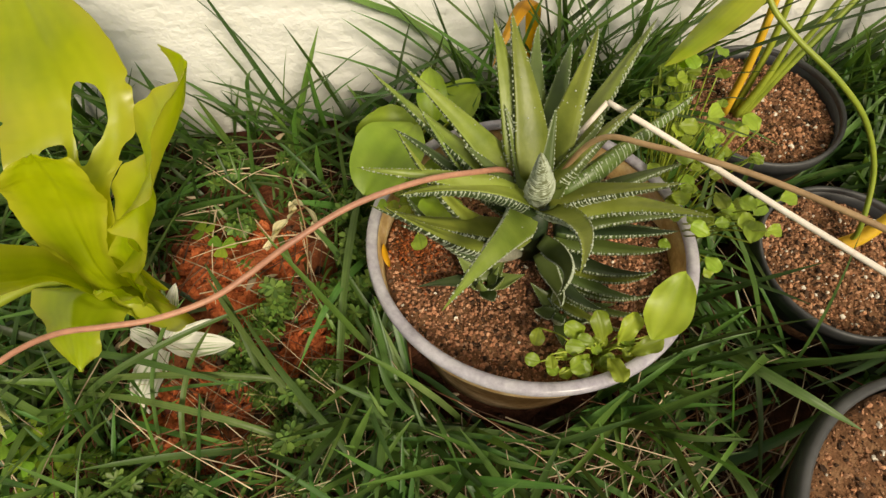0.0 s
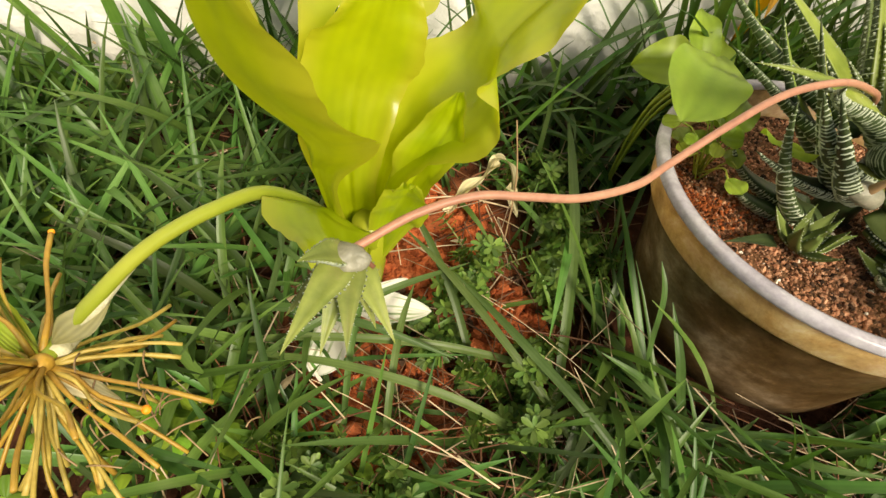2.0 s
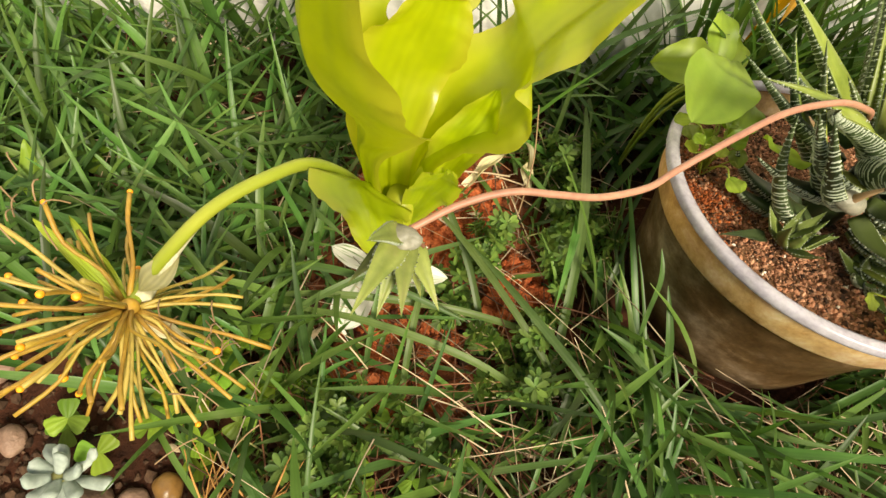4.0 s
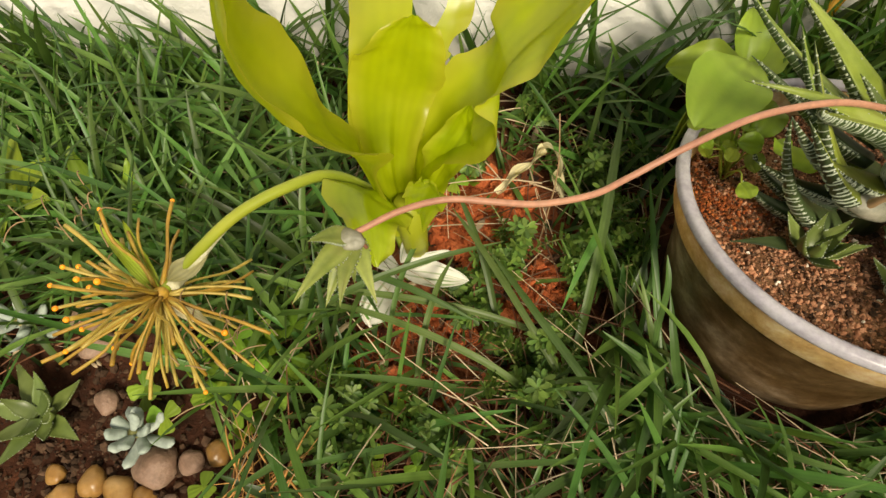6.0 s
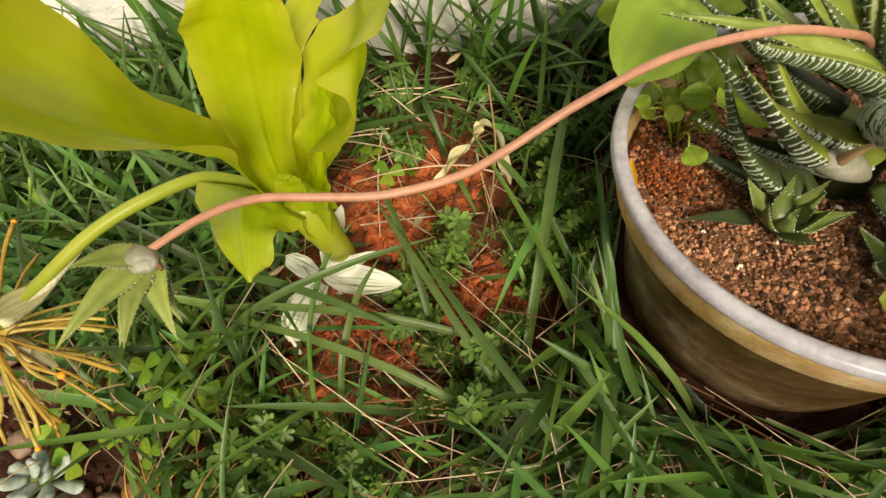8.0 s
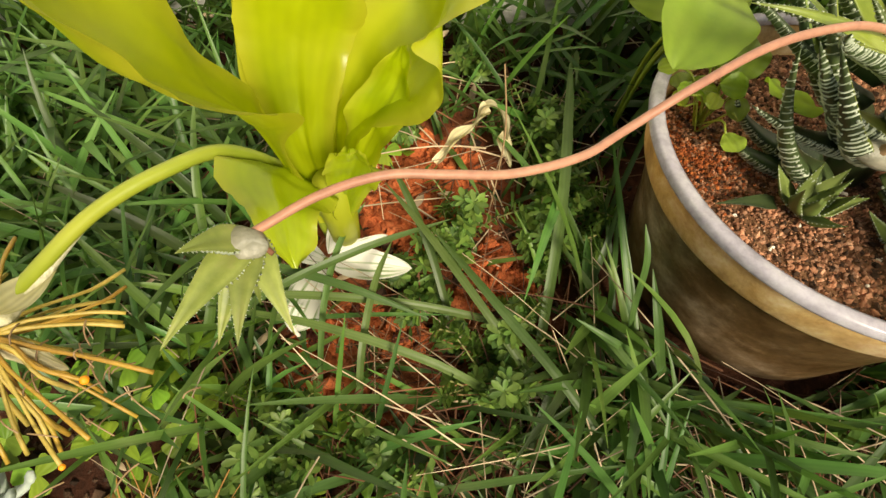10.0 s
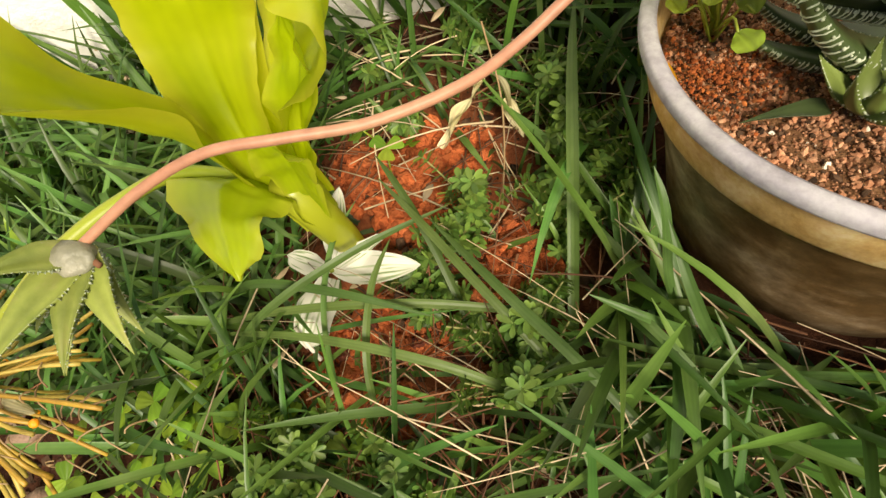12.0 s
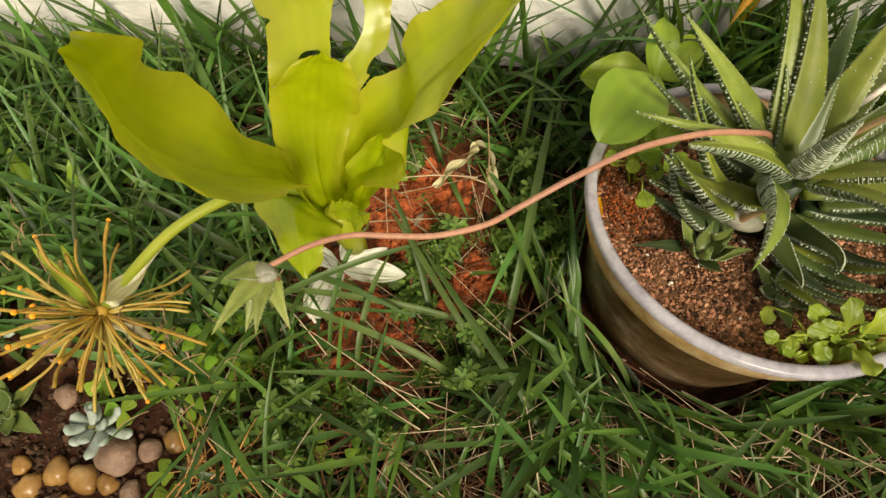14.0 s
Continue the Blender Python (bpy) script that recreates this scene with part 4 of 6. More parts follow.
def build_runner():
    r = thing("flower_runner", (0.030, 0.112, 0.118), "long pink arching flower stem with a hanging plantlet at its end", "flower stem")
    pts = [(0.034, 0.128, 0.100), (0.0306, 0.1290, 0.1098), (0.0260, 0.1260, 0.1185), (0.0169, 0.1204, 0.1253), (-0.0041, 0.1094, 0.1354), (-0.0279, 0.0966, 0.1393), (-0.0474, 0.0829, 0.1382),
           (-0.0632, 0.0720, 0.1335), (-0.0734, 0.0632, 0.1345), (-0.0879, 0.0560, 0.1366), (-0.1010, 0.0520, 0.1402), (-0.1129, 0.0493, 0.1422), (-0.1250, 0.0445, 0.1405), (-0.1369, 0.0370, 0.1372)]
    part("stem", tube(bmesh.new(), smooth_path(pts, 7), lambda v: 0.0012 - 0.0003 * v, 10), M_PINK_STEM, r)
    at = V(-0.1372, 0.0365, 0.1365)
    cap = bmesh.new()
    bmesh.ops.create_icosphere(cap, subdivisions=3, radius=0.0034, matrix=Matrix.Translation(at + V(-0.0008, -0.0016, 0.0006)) @ Matrix.Diagonal((1.35, 0.95, 0.85, 1)))
    for v in cap.verts:
        v.co += (v.co - at) * 0.35 * noise.noise(v.co * 500)
    part("plantlet_crown", cap, M_STUB, r, "greyish puckered crown of the plantlet")
    husk = bmesh.new()
    rh = random.Random(31)
    for k in range(9):
        d = V(rh.uniform(-1, 0.6), rh.uniform(-1, 0.2), rh.uniform(-0.6, 0.5)).normalized()
        sheet(husk, leaf_fn([at + d * 0.0015, at + d * 0.0032 + V(0, 0, 0.001), at + d * 0.0048 - V(0, 0, 0.001)], d.cross(V(0.1, 0.3, 1)), 0.0018, ovate(0.8, 0.4), 0.7), 4, 6)
    part("dry_husk", husk, M_WITHER_BROWN, r, "dry brown scales round the crown", "stuff")
    leaves = [(-0.0092, -0.0233, 0.0015, 0.0068), (0.0018, -0.0202, -0.0030, 0.0064), (0.0105, -0.0162, -0.0064, 0.0060), (-0.0080, -0.0085, 0.0090, 0.0056), (-0.0040, -0.0190, -0.0085, 0.0066), (0.0060, -0.0110, -0.0120, 0.0058), (-0.0120, -0.0120, -0.0070, 0.0056), (0.0005, -0.0090, -0.0130, 0.0054)]
    for i, (dx, dy, dz, w) in enumerate(leaves):
        d = V(dx, dy, dz)
        knee = at + d * 0.45 + V(0, 0, 0.0035)
        zebra_leaf(r, [at, knee, at + d], d.normalized().cross(V(0.2, -0.2, 0.95)), w, w * 0.42, M_PLANTLET, 15, 0.15, 300 + i, "plantlet_leaf", "pale green toothed leaf", True, 0.00024, 0.34)
    part("broken_tip", tube(bmesh.new(), [at, at + V(0.0025, -0.0015, 0.0006), at + V(0.0050, -0.003, 0.0)], lambda v: 0.0008 - 0.0003 * v, 8), M_THATCH, r, "short brown broken end of the stem")


build_runner()

white = thing("broken_stem", (0.046, 0.137, 0.112), "pale dried flower stem snapped over into a sharp bend", "flower stem")
part("stem", tube(bmesh.new(), [V(0.048, 0.136, 0.108), V(0.055, 0.140, 0.118), V(0.068, 0.150, 0.131)], 0.0011, 8), M_PALE_STEM, white)
part("bent_stem", tube(bmesh.new(), smooth_path([(0.068, 0.150, 0.131), (0.090, 0.134, 0.128), (0.130, 0.104, 0.122), (0.19, 0.060, 0.113), (0.30, -0.028, 0.096)], 5), 0.0012, 8), M_PALE_STEM, white)
brown = thing("brown_stem", (0.05, 0.125, 0.112), "thin brown arching flower stem of the zebra plant", "flower stem")
part("stem", tube(bmesh.new(), smooth_path([(0.047, 0.126, 0.108), (0.059, 0.126, 0.137), (0.075, 0.116, 0.146), (0.11, 0.098, 0.150), (0.16, 0.066, 0.150), (0.26, 0.012, 0.136)], 6), 0.0011, 8), M_BROWN_STEM, brown)


# ---- blood lily ----
def along(path, v):
    x = v * (len(path) - 1)
    i = min(int(x), len(path) - 2)
    return path[i].lerp(path[i + 1], x - i)


def lily_blade(plant, left, right, cup, wave, seed, keep=None, nu=26, nv=72):
    """A broad soft leaf between its two margins, hollowed along the midrib and rippled at the edges."""
    A, B = smooth_path(left, 10), smooth_path(right, 10)

    def f(u, v):
        a, b = along(A, v), along(B, v)
        t = (along(A, min(1, v + 0.02)) + along(B, min(1, v + 0.02)) - along(A, max(0, v - 0.02)) - along(B, max(0, v - 0.02))).normalized()
        s = b - a
        n = s.cross(t).normalized()
        jag = 0.05 * noise.noise(V(v * 9, seed + (3 if u > 0 else 0), 0.3)) + 0.035 * noise.noise(V(v * 37, seed + (5 if u > 0 else 1), 0.7))
        w = u * (1 + jag * abs(u) ** 3)
        ripple = wave * abs(u) ** 2.5 * (math.sin(19 * v + seed * 2 + (1.5 if u > 0 else 0)) + 0.7 * noise.noise(V(v * 17, seed + 9 + (4 if u > 0 else 0), 0.1))) * min(1, v * 3) + 0.0002 * abs(u) ** 6 * noise.noise(V(v * 46, seed + (8 if u > 0 else 2), 0.5))
        swell = 0.0003 * noise.noise(V(u * 4, v * 12, seed + 4)) + 0.0014 * noise.noise(V(u * 1.6, v * 7, seed))
        return (a + b) / 2 + s * (0.5 * w) - n * (cup * s.length * 0.5 * (1 - abs(u) ** 1.6)) + n * (ripple + swell) - n * 0.0007 * math.exp(-(u * 9) ** 2)
    ob = part("leaf", sheet(bmesh.new(), f, nu, nv, keep), M_LILY, plant)
    return ob


def spade(v, base=0.45, tip=0.75):
    """Broad strap outline with a blunt end."""
    return (base + (1 - base) * math.sin(1.5708 * min(1, v / 0.55))) * (1.0 if v < tip else max(0.02, 1 - ((v - tip) / (1 - tip)) ** 2.2))


def holes(*ovals):
    def keep(u, v):
        return all(((u - a) / ra) ** 2 + ((v - b) / rb) ** 2 > 1 + 0.35 * noise.noise(V(u * 5, v * 14, a)) for a, b, ra, rb in ovals)
    return keep


LILY = V(-0.146, 0.098, 0.0)


def build_lily():
    p = thing("blood_lily", LILY, "yellow-green broad-leaved lily with wavy eaten leaves and a spent flower head", "lily")
    # short false stem of wrapped leaf bases
    part("leaf_sheath", tube(bmesh.new(), [LILY + V(0, 0, -0.004), LILY + V(0.001, -0.002, 0.02), LILY + V(0.003, -0.006, 0.045), LILY + V(0.004, -0.01, 0.075)], lambda v: 0.0046 + 0.0022 * math.sin(2.6 * v), 14), M_LILY, p)
    # leaf over the flower stalk, deeply channelled
    lily_blade(p, [LILY + V(0.002, -0.012, 0.045), V(-0.150, 0.085, 0.095), V(-0.1385, 0.0728, 0.1237), V(-0.1340, 0.055, 0.150), V(-0.140, 0.042, 0.169), V(-0.144, 0.039, 0.183), V(-0.146, 0.038, 0.200), V(-0.1415, 0.0365, 0.2215)],
               [LILY + V(-0.006, 0.002, 0.045), V(-0.160, 0.097, 0.095), V(-0.1615, 0.092, 0.1175), V(-0.162, 0.085, 0.142), V(-0.166, 0.080, 0.165), V(-0.163, 0.070, 0.184), V(-0.153, 0.062, 0.2015), V(-0.1445, 0.046, 0.2205)], 0.42, 0.0018, 1.0, holes((-1.0, 0.385, 0.10, 0.018), (-1.0, 0.55, 0.06, 0.012), (1.0, 0.80, 0.10, 0.022)), nu=44, nv=130)
    # tall leaf behind with eaten holes
    lily_blade(p, [LILY + V(-0.007, 0.004, 0.045), V(-0.163, 0.099, 0.090), V(-0.165, 0.101, 0.110), V(-0.163, 0.112, 0.130), V(-0.166, 0.128, 0.139), V(-0.175, 0.1405, 0.142), V(-0.186, 0.165, 0.148), V(-0.182, 0.195, 0.160)],
               [LILY + V(0.006, 0.006, 0.045), V(-0.139, 0.106, 0.088), V(-0.133, 0.1184, 0.1168), V(-0.126, 0.136, 0.1224), V(-0.123, 0.149, 0.1327), V(-0.1225, 0.158, 0.146), V(-0.129, 0.166, 0.159), V(-0.158, 0.190, 0.168)], 0.12, 0.0011, 2.0,
               holes((0.27, 0.58, 0.27, 0.130), (0.18, 0.48, 0.13, 0.07), (-0.30, 0.47, 0.22, 0.036), (1.0, 0.42, 0.18, 0.04), (-1.0, 0.62, 0.10, 0.02), (1.0, 0.66, 0.08, 0.015)), nu=54, nv=150)
    # front leaf, hollow towards the lawn
    lily_blade(p, [LILY + V(-0.006, -0.008, 0.04), V(-0.1575, 0.093, 0.082), V(-0.162, 0.1005, 0.1090), V(-0.1600, 0.103, 0.132), V(-0.150, 0.103, 0.147), V(-0.137, 0.107, 0.153)],
               [LILY + V(0.008, -0.008, 0.04), V(-0.1400, 0.093, 0.082), V(-0.1355, 0.103, 0.106), V(-0.1280, 0.109, 0.124), V(-0.127, 0.110, 0.143), V(-0.134, 0.109, 0.153)], 0.16, 0.0020, 3.0, nu=32, nv=80)
    # leaf reaching towards the tub, its edge rolled back and frilled low down
    lily_blade(p, [LILY + V(0.002, 0.004, 0.045), V(-0.1425, 0.107, 0.0905), V(-0.1330, 0.121, 0.112), V(-0.120, 0.1290, 0.126), V(-0.114, 0.131, 0.139), V(-0.099, 0.134, 0.154), V(-0.086, 0.132, 0.171), V(-0.074, 0.121, 0.186)],
               [LILY + V(0.009, -0.006, 0.045), V(-0.1345, 0.090, 0.086), V(-0.1215, 0.085, 0.108), V(-0.1100, 0.079, 0.1230), V(-0.1065, 0.0865, 0.132), V(-0.107, 0.0885, 0.140), V(-0.0956, 0.0956, 0.152), V(-0.080, 0.099, 0.170), V(-0.0695, 0.111, 0.186)], 0.26, 0.0036, 4.0, nu=34, nv=110)
    # frilled lobe at the foot of the leaf by the tub
    lily_blade(p, [V(-0.142, 0.091, 0.055), V(-0.138, 0.094, 0.080), V(-0.134, 0.096, 0.100), V(-0.126, 0.098, 0.116), V(-0.117, 0.0965, 0.1285)],
               [V(-0.137, 0.087, 0.055), V(-0.129, 0.086, 0.082), V(-0.119, 0.086, 0.102), V(-0.1125, 0.090, 0.118), V(-0.1150, 0.0960, 0.1290)], 0.25, 0.0018, 8.0, nu=20, nv=40)
    # small folded leaf at the heart
    lily_blade(p, [LILY + V(0.002, -0.012, 0.05), V(-0.141, 0.083, 0.082), V(-0.138, 0.079, 0.098), V(-0.132, 0.0765, 0.1085), V(-0.1285, 0.075, 0.1125)], [LILY + V(0.009, -0.010, 0.05), V(-0.126, 0.082, 0.082), V(-0.121, 0.078, 0.096), V(-0.1235, 0.0755, 0.1075), V(-0.1275, 0.075, 0.1125)], 0.35, 0.0014, 6.0, nu=18, nv=34)
    # low leaf turned down
    lily_blade(p, [LILY + V(-0.004, 0.0, 0.045), V(-0.168, 0.094, 0.076), V(-0.1775, 0.0845, 0.083), V(-0.165, 0.072, 0.087), V(-0.155, 0.060, 0.087), V(-0.1445, 0.052, 0.0842)],
               [LILY + V(0.004, -0.012, 0.045), V(-0.140, 0.082, 0.068), V(-0.137, 0.078, 0.077), V(-0.140, 0.070, 0.083), V(-0.139, 0.060, 0.085), V(-0.1425, 0.052, 0.0842)], 0.22, 0.0022, 5.0, nu=16, nv=36)
    # flower stalk and spent head
    hub = V(-0.2120, 0.0215, 0.0975)
    pts = [LILY + V(-0.006, -0.002, 0.02), V(-0.158, 0.098, 0.058), V(-0.1752, 0.0933, 0.0800), V(-0.1892, 0.0789, 0.0879), V(-0.2030, 0.0611, 0.0905), V(-0.2115, 0.0399, 0.0915), hub]
    part("flower_stalk", tube(bmesh.new(), smooth_path(pts, 7), lambda v: 0.0026 - 0.0004 * v, 12), M_LILY_STALK, p, "thick yellow-green flower stalk")
    head = bmesh.new()
    bmesh.ops.create_icosphere(head, subdivisions=3, radius=0.0030, matrix=Matrix.Translation(hub))
    head = part("flower_head", head, M_SPOKE, p, "spent flower head of stiff orange spokes")
    rg = random.Random(5)
    simple = sheet(bmesh.new(), leaf_fn([hub + V(0.003, 0.004, 0.004), V(-0.2105, 0.034, 0.091), V(-0.2090, 0.046, 0.087)], V(0.6, -0.7, 0.2), 0.009, ovate(0.8, 0.3), 0.6), 6, 12)
    part("papery_bract", simple, M_WITHER, p, "papery whitish bract at the stalk's end")
    skin = [V(-0.2035, 0.0600, 0.0890), V(-0.2085, 0.0480, 0.0892), V(-0.2115, 0.0360, 0.0905), hub + V(0.002, 0.003, -0.001)]
    part("papery_sheath", tube(bmesh.new(), smooth_path(skin, 7), lambda v: 0.0005 + 0.0021 * min(1, v * 1.6), 10), M_PAPERY, p, "papery white skin peeling along the stalk")
    for k, (dx, dy, dz, w) in enumerate([(-0.027, 0.017, 0.013, 0.0050), (-0.022, 0.022, 0.008, 0.0040), (0.016, -0.004, -0.012, 0.0060)]):
        blade = leaf_fn([hub, hub + V(dx * 0.4, dy * 0.4, dz * 0.6), hub + V(dx, dy, dz)], V(0.5, 0.6, -0.3), w, ovate(0.6, 0.3), 0.6, 0.0008, 2.0, k, 0.15)
        part("spathe", sheet(bmesh.new(), blade, 6, 16), M_WITHER if k == 2 else M_LILY_STALK, p, "papery white torn spathe" if k == 2 else "narrow yellowing spathe")
    petals = bmesh.new()
    rp = random.Random(15)
    for i in range(44):
        near = hub + (V(-0.027, 0.018, 0.012) if i % 3 == 0 else V(0.020, -0.006, -0.014))
        a = near + V(rp.gauss(0, 0.010), rp.gauss(0, 0.009), rp.gauss(0, 0.007))
        d = V(rp.uniform(-1, 1), rp.uniform(-1, 1), rp.uniform(-0.8, 0.3)) * 0.006
        tube(petals, [bez([a, a + d * 0.6 + V(0, 0, 0.004), a + d * 1.5], k / 4)[0] for k in range(5)], 0.00024, 4, False)
    part("withered_petals", petals, M_BROWN_STEM, p, "thin brown withered petals among the spokes", "stuff")
    axis = V(-0.45, -0.65, -0.6).normalized()
    n = 76
    for i in range(n):
        zc = 1 - 1.55 * (i + 0.5) / n
        a = 2.39996 * i + rg.uniform(-0.6, 0.6)
        o = axis.orthogonal().normalized()
        o2 = axis.cross(o)
        r = math.sqrt(max(0, 1 - zc * zc))
        d = (axis * zc + (o * math.cos(a) + o2 * math.sin(a)) * r).normalized()
        L = rg.uniform(0.026, 0.041)
        sag = V(0, 0, -rg.uniform(0.0, 0.004))
        end = hub + d * L + sag
        sp = tube(bmesh.new(), smooth_path([hub + d * 0.003, hub + d * L * 0.35 + V(rg.gauss(0, 0.0009), rg.gauss(0, 0.0009), rg.gauss(0, 0.0009)), hub + d * L * 0.7 + sag * 0.4 + V(rg.gauss(0, 0.0012), rg.gauss(0, 0.0012), rg.gauss(0, 0.0012)), end], 3), lambda v, k=rg.uniform(0.8, 1.15): k * (0.00072 + 0.00012 * math.cos(7 * v) - 0.00018 * v), 7)
        sp = part("spoke", sp, M_SPOKE_PALE if rg.random() < 0.4 else M_SPOKE, head)
        if rg.random() < 0.24:
            tip = bmesh.new()
            bmesh.ops.create_icosphere(tip, subdivisions=2, radius=rg.uniform(0.0008, 0.0013), matrix=Matrix.Translation(end))
            part("seed_tip", tip, M_SPOKE_TIP, p, "orange bead at a spoke's end")


build_lily()


# ---- black nursery pots ----
def black_pot(x, y, r, h, label, lip=0.006):
    p = thing("nursery_pot", (x, y, 0), label, "plant pot", "black nursery pots")
    k = r * 0.76
    z0 = lie(x, y) - 0.003
    m = pose(x, y, z0)
    body = lathe([(0.001, 0), (k, 0), (k + 0.001, 0.002), (r - lip * 0.6, h - 0.012), (r - lip * 0.55, h - 0.003), (r - lip * 0.95, h - 0.003), (r - lip * 1.05, h - 0.012), (k - 0.002, 0.003), (0.001, 0.003)], 72)
    body.transform(m)
    part("pot_wall", body, M_BLACK_POT, p)
    rim = lathe([(r - lip, h - 0.0028), (r - lip * 0.5, h - 0.010), (r - 0.0005, h - 0.010), (r, h - 0.002), (r - lip * 0.16, h), (r - lip * 0.66, h + 0.0002), (r - lip, h - 0.0008)], 72)
    rim.transform(m)
    part("rim", rim, M_RIM, p, "dusty grey rolled rim")
    soil_disc("pot_soil", None, r - lip * 1.25, m @ Matrix.Translation((0, 0, h - 0.009)), "coarse brown potting soil in a black nursery pot", amp=0.004, grit=4200, seed=int(r * 1000) + int(y * 100), sizes=(0.0005, 0.0020), pale=0.035, moist=0.22, crumbs=M_GRIT_RED)


for x, y, r, h in POTS:
    black_pot(x, y, r, h, "black plastic nursery pot with a dusty rim, filled with soil", 0.0045 if y < 0 else 0.0026)


def strap_leaf(parent, P, side, width, shape, material, name="leaf", nu=8, nv=24, cup=0.3, wave=0.0, seed=0.0, label=""):
    bm = sheet(bmesh.new(), leaf_fn(P, side, width, shape, cup, wave, 2.0, seed, 0.04, 0.0004, seed), nu, nv)
    ob = part(name, bm, material, parent, label)
    return ob


def build_pot_plants():
    # plant in the pot by the wall
    p = thing("potted_seedling", (0.176, 0.226, 0.045), "seedling with orange and green leaf stalks growing in a black pot", "plant")
    part("orange_stalk", tube(bmesh.new(), smooth_path([(0.174, 0.228, 0.036), (0.173, 0.232, 0.075), (0.170, 0.238, 0.11), (0.164, 0.243, 0.15)], 5), lambda v: 0.0026 - 0.001 * v, 10), M_ORANGE_STEM, p, "orange yellowing stalk")
    for i, (a, b, c) in enumerate([(0.196, 0.248, 0.115), (0.212, 0.246, 0.125), (0.226, 0.252, 0.115)]):
        part("stalk", tube(bmesh.new(), smooth_path([(0.181 + 0.002 * i, 0.226, 0.036), (0.183 + 0.25 * (a - 0.18), 0.230, 0.07), (a, b, c)], 6), lambda v: 0.0024 - 0.0012 * v, 8), M_GREEN_STEM, p)
    strap_leaf(p, [V(0.170, 0.246, 0.132), V(0.150, 0.230, 0.130), V(0.128, 0.209, 0.119), V(0.105, 0.191, 0.110)], V(0.55, -0.5, 0.55), 0.025, ovate(0.7, 0.5), M_LILY, seed=3.0, label="glossy bright green leaf")
    part("leaf_stalk", tube(bmesh.new(), smooth_path([(0.180, 0.229, 0.036), (0.184, 0.240, 0.08), (0.180, 0.249, 0.120), (0.169, 0.2455, 0.132)], 5), lambda v: 0.0022 - 0.0008 * v, 8), M_GREEN_STEM, p)
    # plant in the middle pot
    q = thing("potted_seedling", (0.224, 0.137, 0.04), "seedling with a curving yellow-green stalk in a black pot", "plant")
    part("curved_stalk", tube(bmesh.new(), smooth_path([(0.222, 0.138, 0.034), (0.218, 0.139, 0.050), (0.213, 0.155, 0.075), (0.196, 0.165, 0.100), (0.173, 0.171, 0.120), (0.149, 0.181, 0.135), (0.135, 0.191, 0.146), (0.128, 0.205, 0.162)], 6), lambda v: 0.0014 - 0.0003 * v, 8), M_GREEN_STEM, q)
    part("stalk_base", tube(bmesh.new(), smooth_path([(0.219, 0.137, 0.032), (0.227, 0.139, 0.042), (0.240, 0.147, 0.062), (0.262, 0.160, 0.09)], 5), lambda v: 0.0042 - 0.002 * v, 10), M_ORANGE_STEM, q, "yellow base of the shoots")


build_pot_plants()

y1 = thing("yellow_leaf", (0.04, 0.235, 0.0), "yellow dying leaf blade hanging in front of the wall", "leaf")
strap_leaf(y1, [V(0.052, 0.262, 0.03), V(0.056, 0.262, 0.11), V(0.044, 0.240, 0.125), V(0.026, 0.208, 0.094)], V(0.9, -0.4, 0.2), 0.010, ovate(0.8, 0.5), M_YELLOW, seed=1.0)


# ---- weeds round the tub ----
def simple_leaf(parent, base, tip, width, normal, material, cup=0.15, arch=0.15, wave=0.0012, shape=None, seed=0.0, name="leaf", label=""):
    base, tip = Vector(base), Vector(tip)
    d = tip - base
    n = Vector(normal).normalized()
    s = d.cross(n).normalized()
    P = [base, base + d * 0.33 + n * d.length * arch, base + d * 0.7 + n * d.length * arch, tip]
    return strap_leaf(parent, P, s, width, shape or ovate(0.75, 0.42), material, name, 10, 18, cup, wave, seed, label)


def build_broad_weed():
    w = thing("broad_weed", (-0.022, 0.172, 0.0), "light green broad-leaved weed growing beside the tub", "weed")
    root = V(-0.020, 0.180, -0.004)
    for i, e in enumerate([(-0.012, 0.172, 0.088), (-0.010, 0.158, 0.100), (0.006, 0.196, 0.070), (-0.004, 0.186, 0.082)]):
        part("stem", tube(bmesh.new(), smooth_path([root, root.lerp(V(*e), 0.5) + V(-0.004, 0.004, 0.012), e], 6), 0.0009, 6), M_GREEN_STEM, w)
    up = (0.05, -0.55, 0.8)
    simple_leaf(w, (-0.010, 0.172, 0.092), (-0.0415, 0.1686, 0.0909), 0.021, up, M_WEED, seed=1.0)
    simple_leaf(w, (-0.012, 0.163, 0.103), (-0.0331, 0.1259, 0.1005), 0.031, (-0.1, -0.4, 0.9), M_WEED, seed=2.0, cup=0.22, shape=ovate(0.62, 0.45))
    simple_leaf(w, (0.000, 0.190, 0.074), (0.018, 0.214, 0.078), 0.022, up, M_WEED, seed=3.0)
    simple_leaf(w, (-0.004, 0.182, 0.082), (-0.006, 0.205, 0.098), 0.016, up, M_WEED, seed=4.0)
    simple_leaf(w, (0.002, 0.150, 0.094), (-0.006, 0.136, 0.088), 0.014, up, M_WEED, seed=5.0)


build_broad_weed()


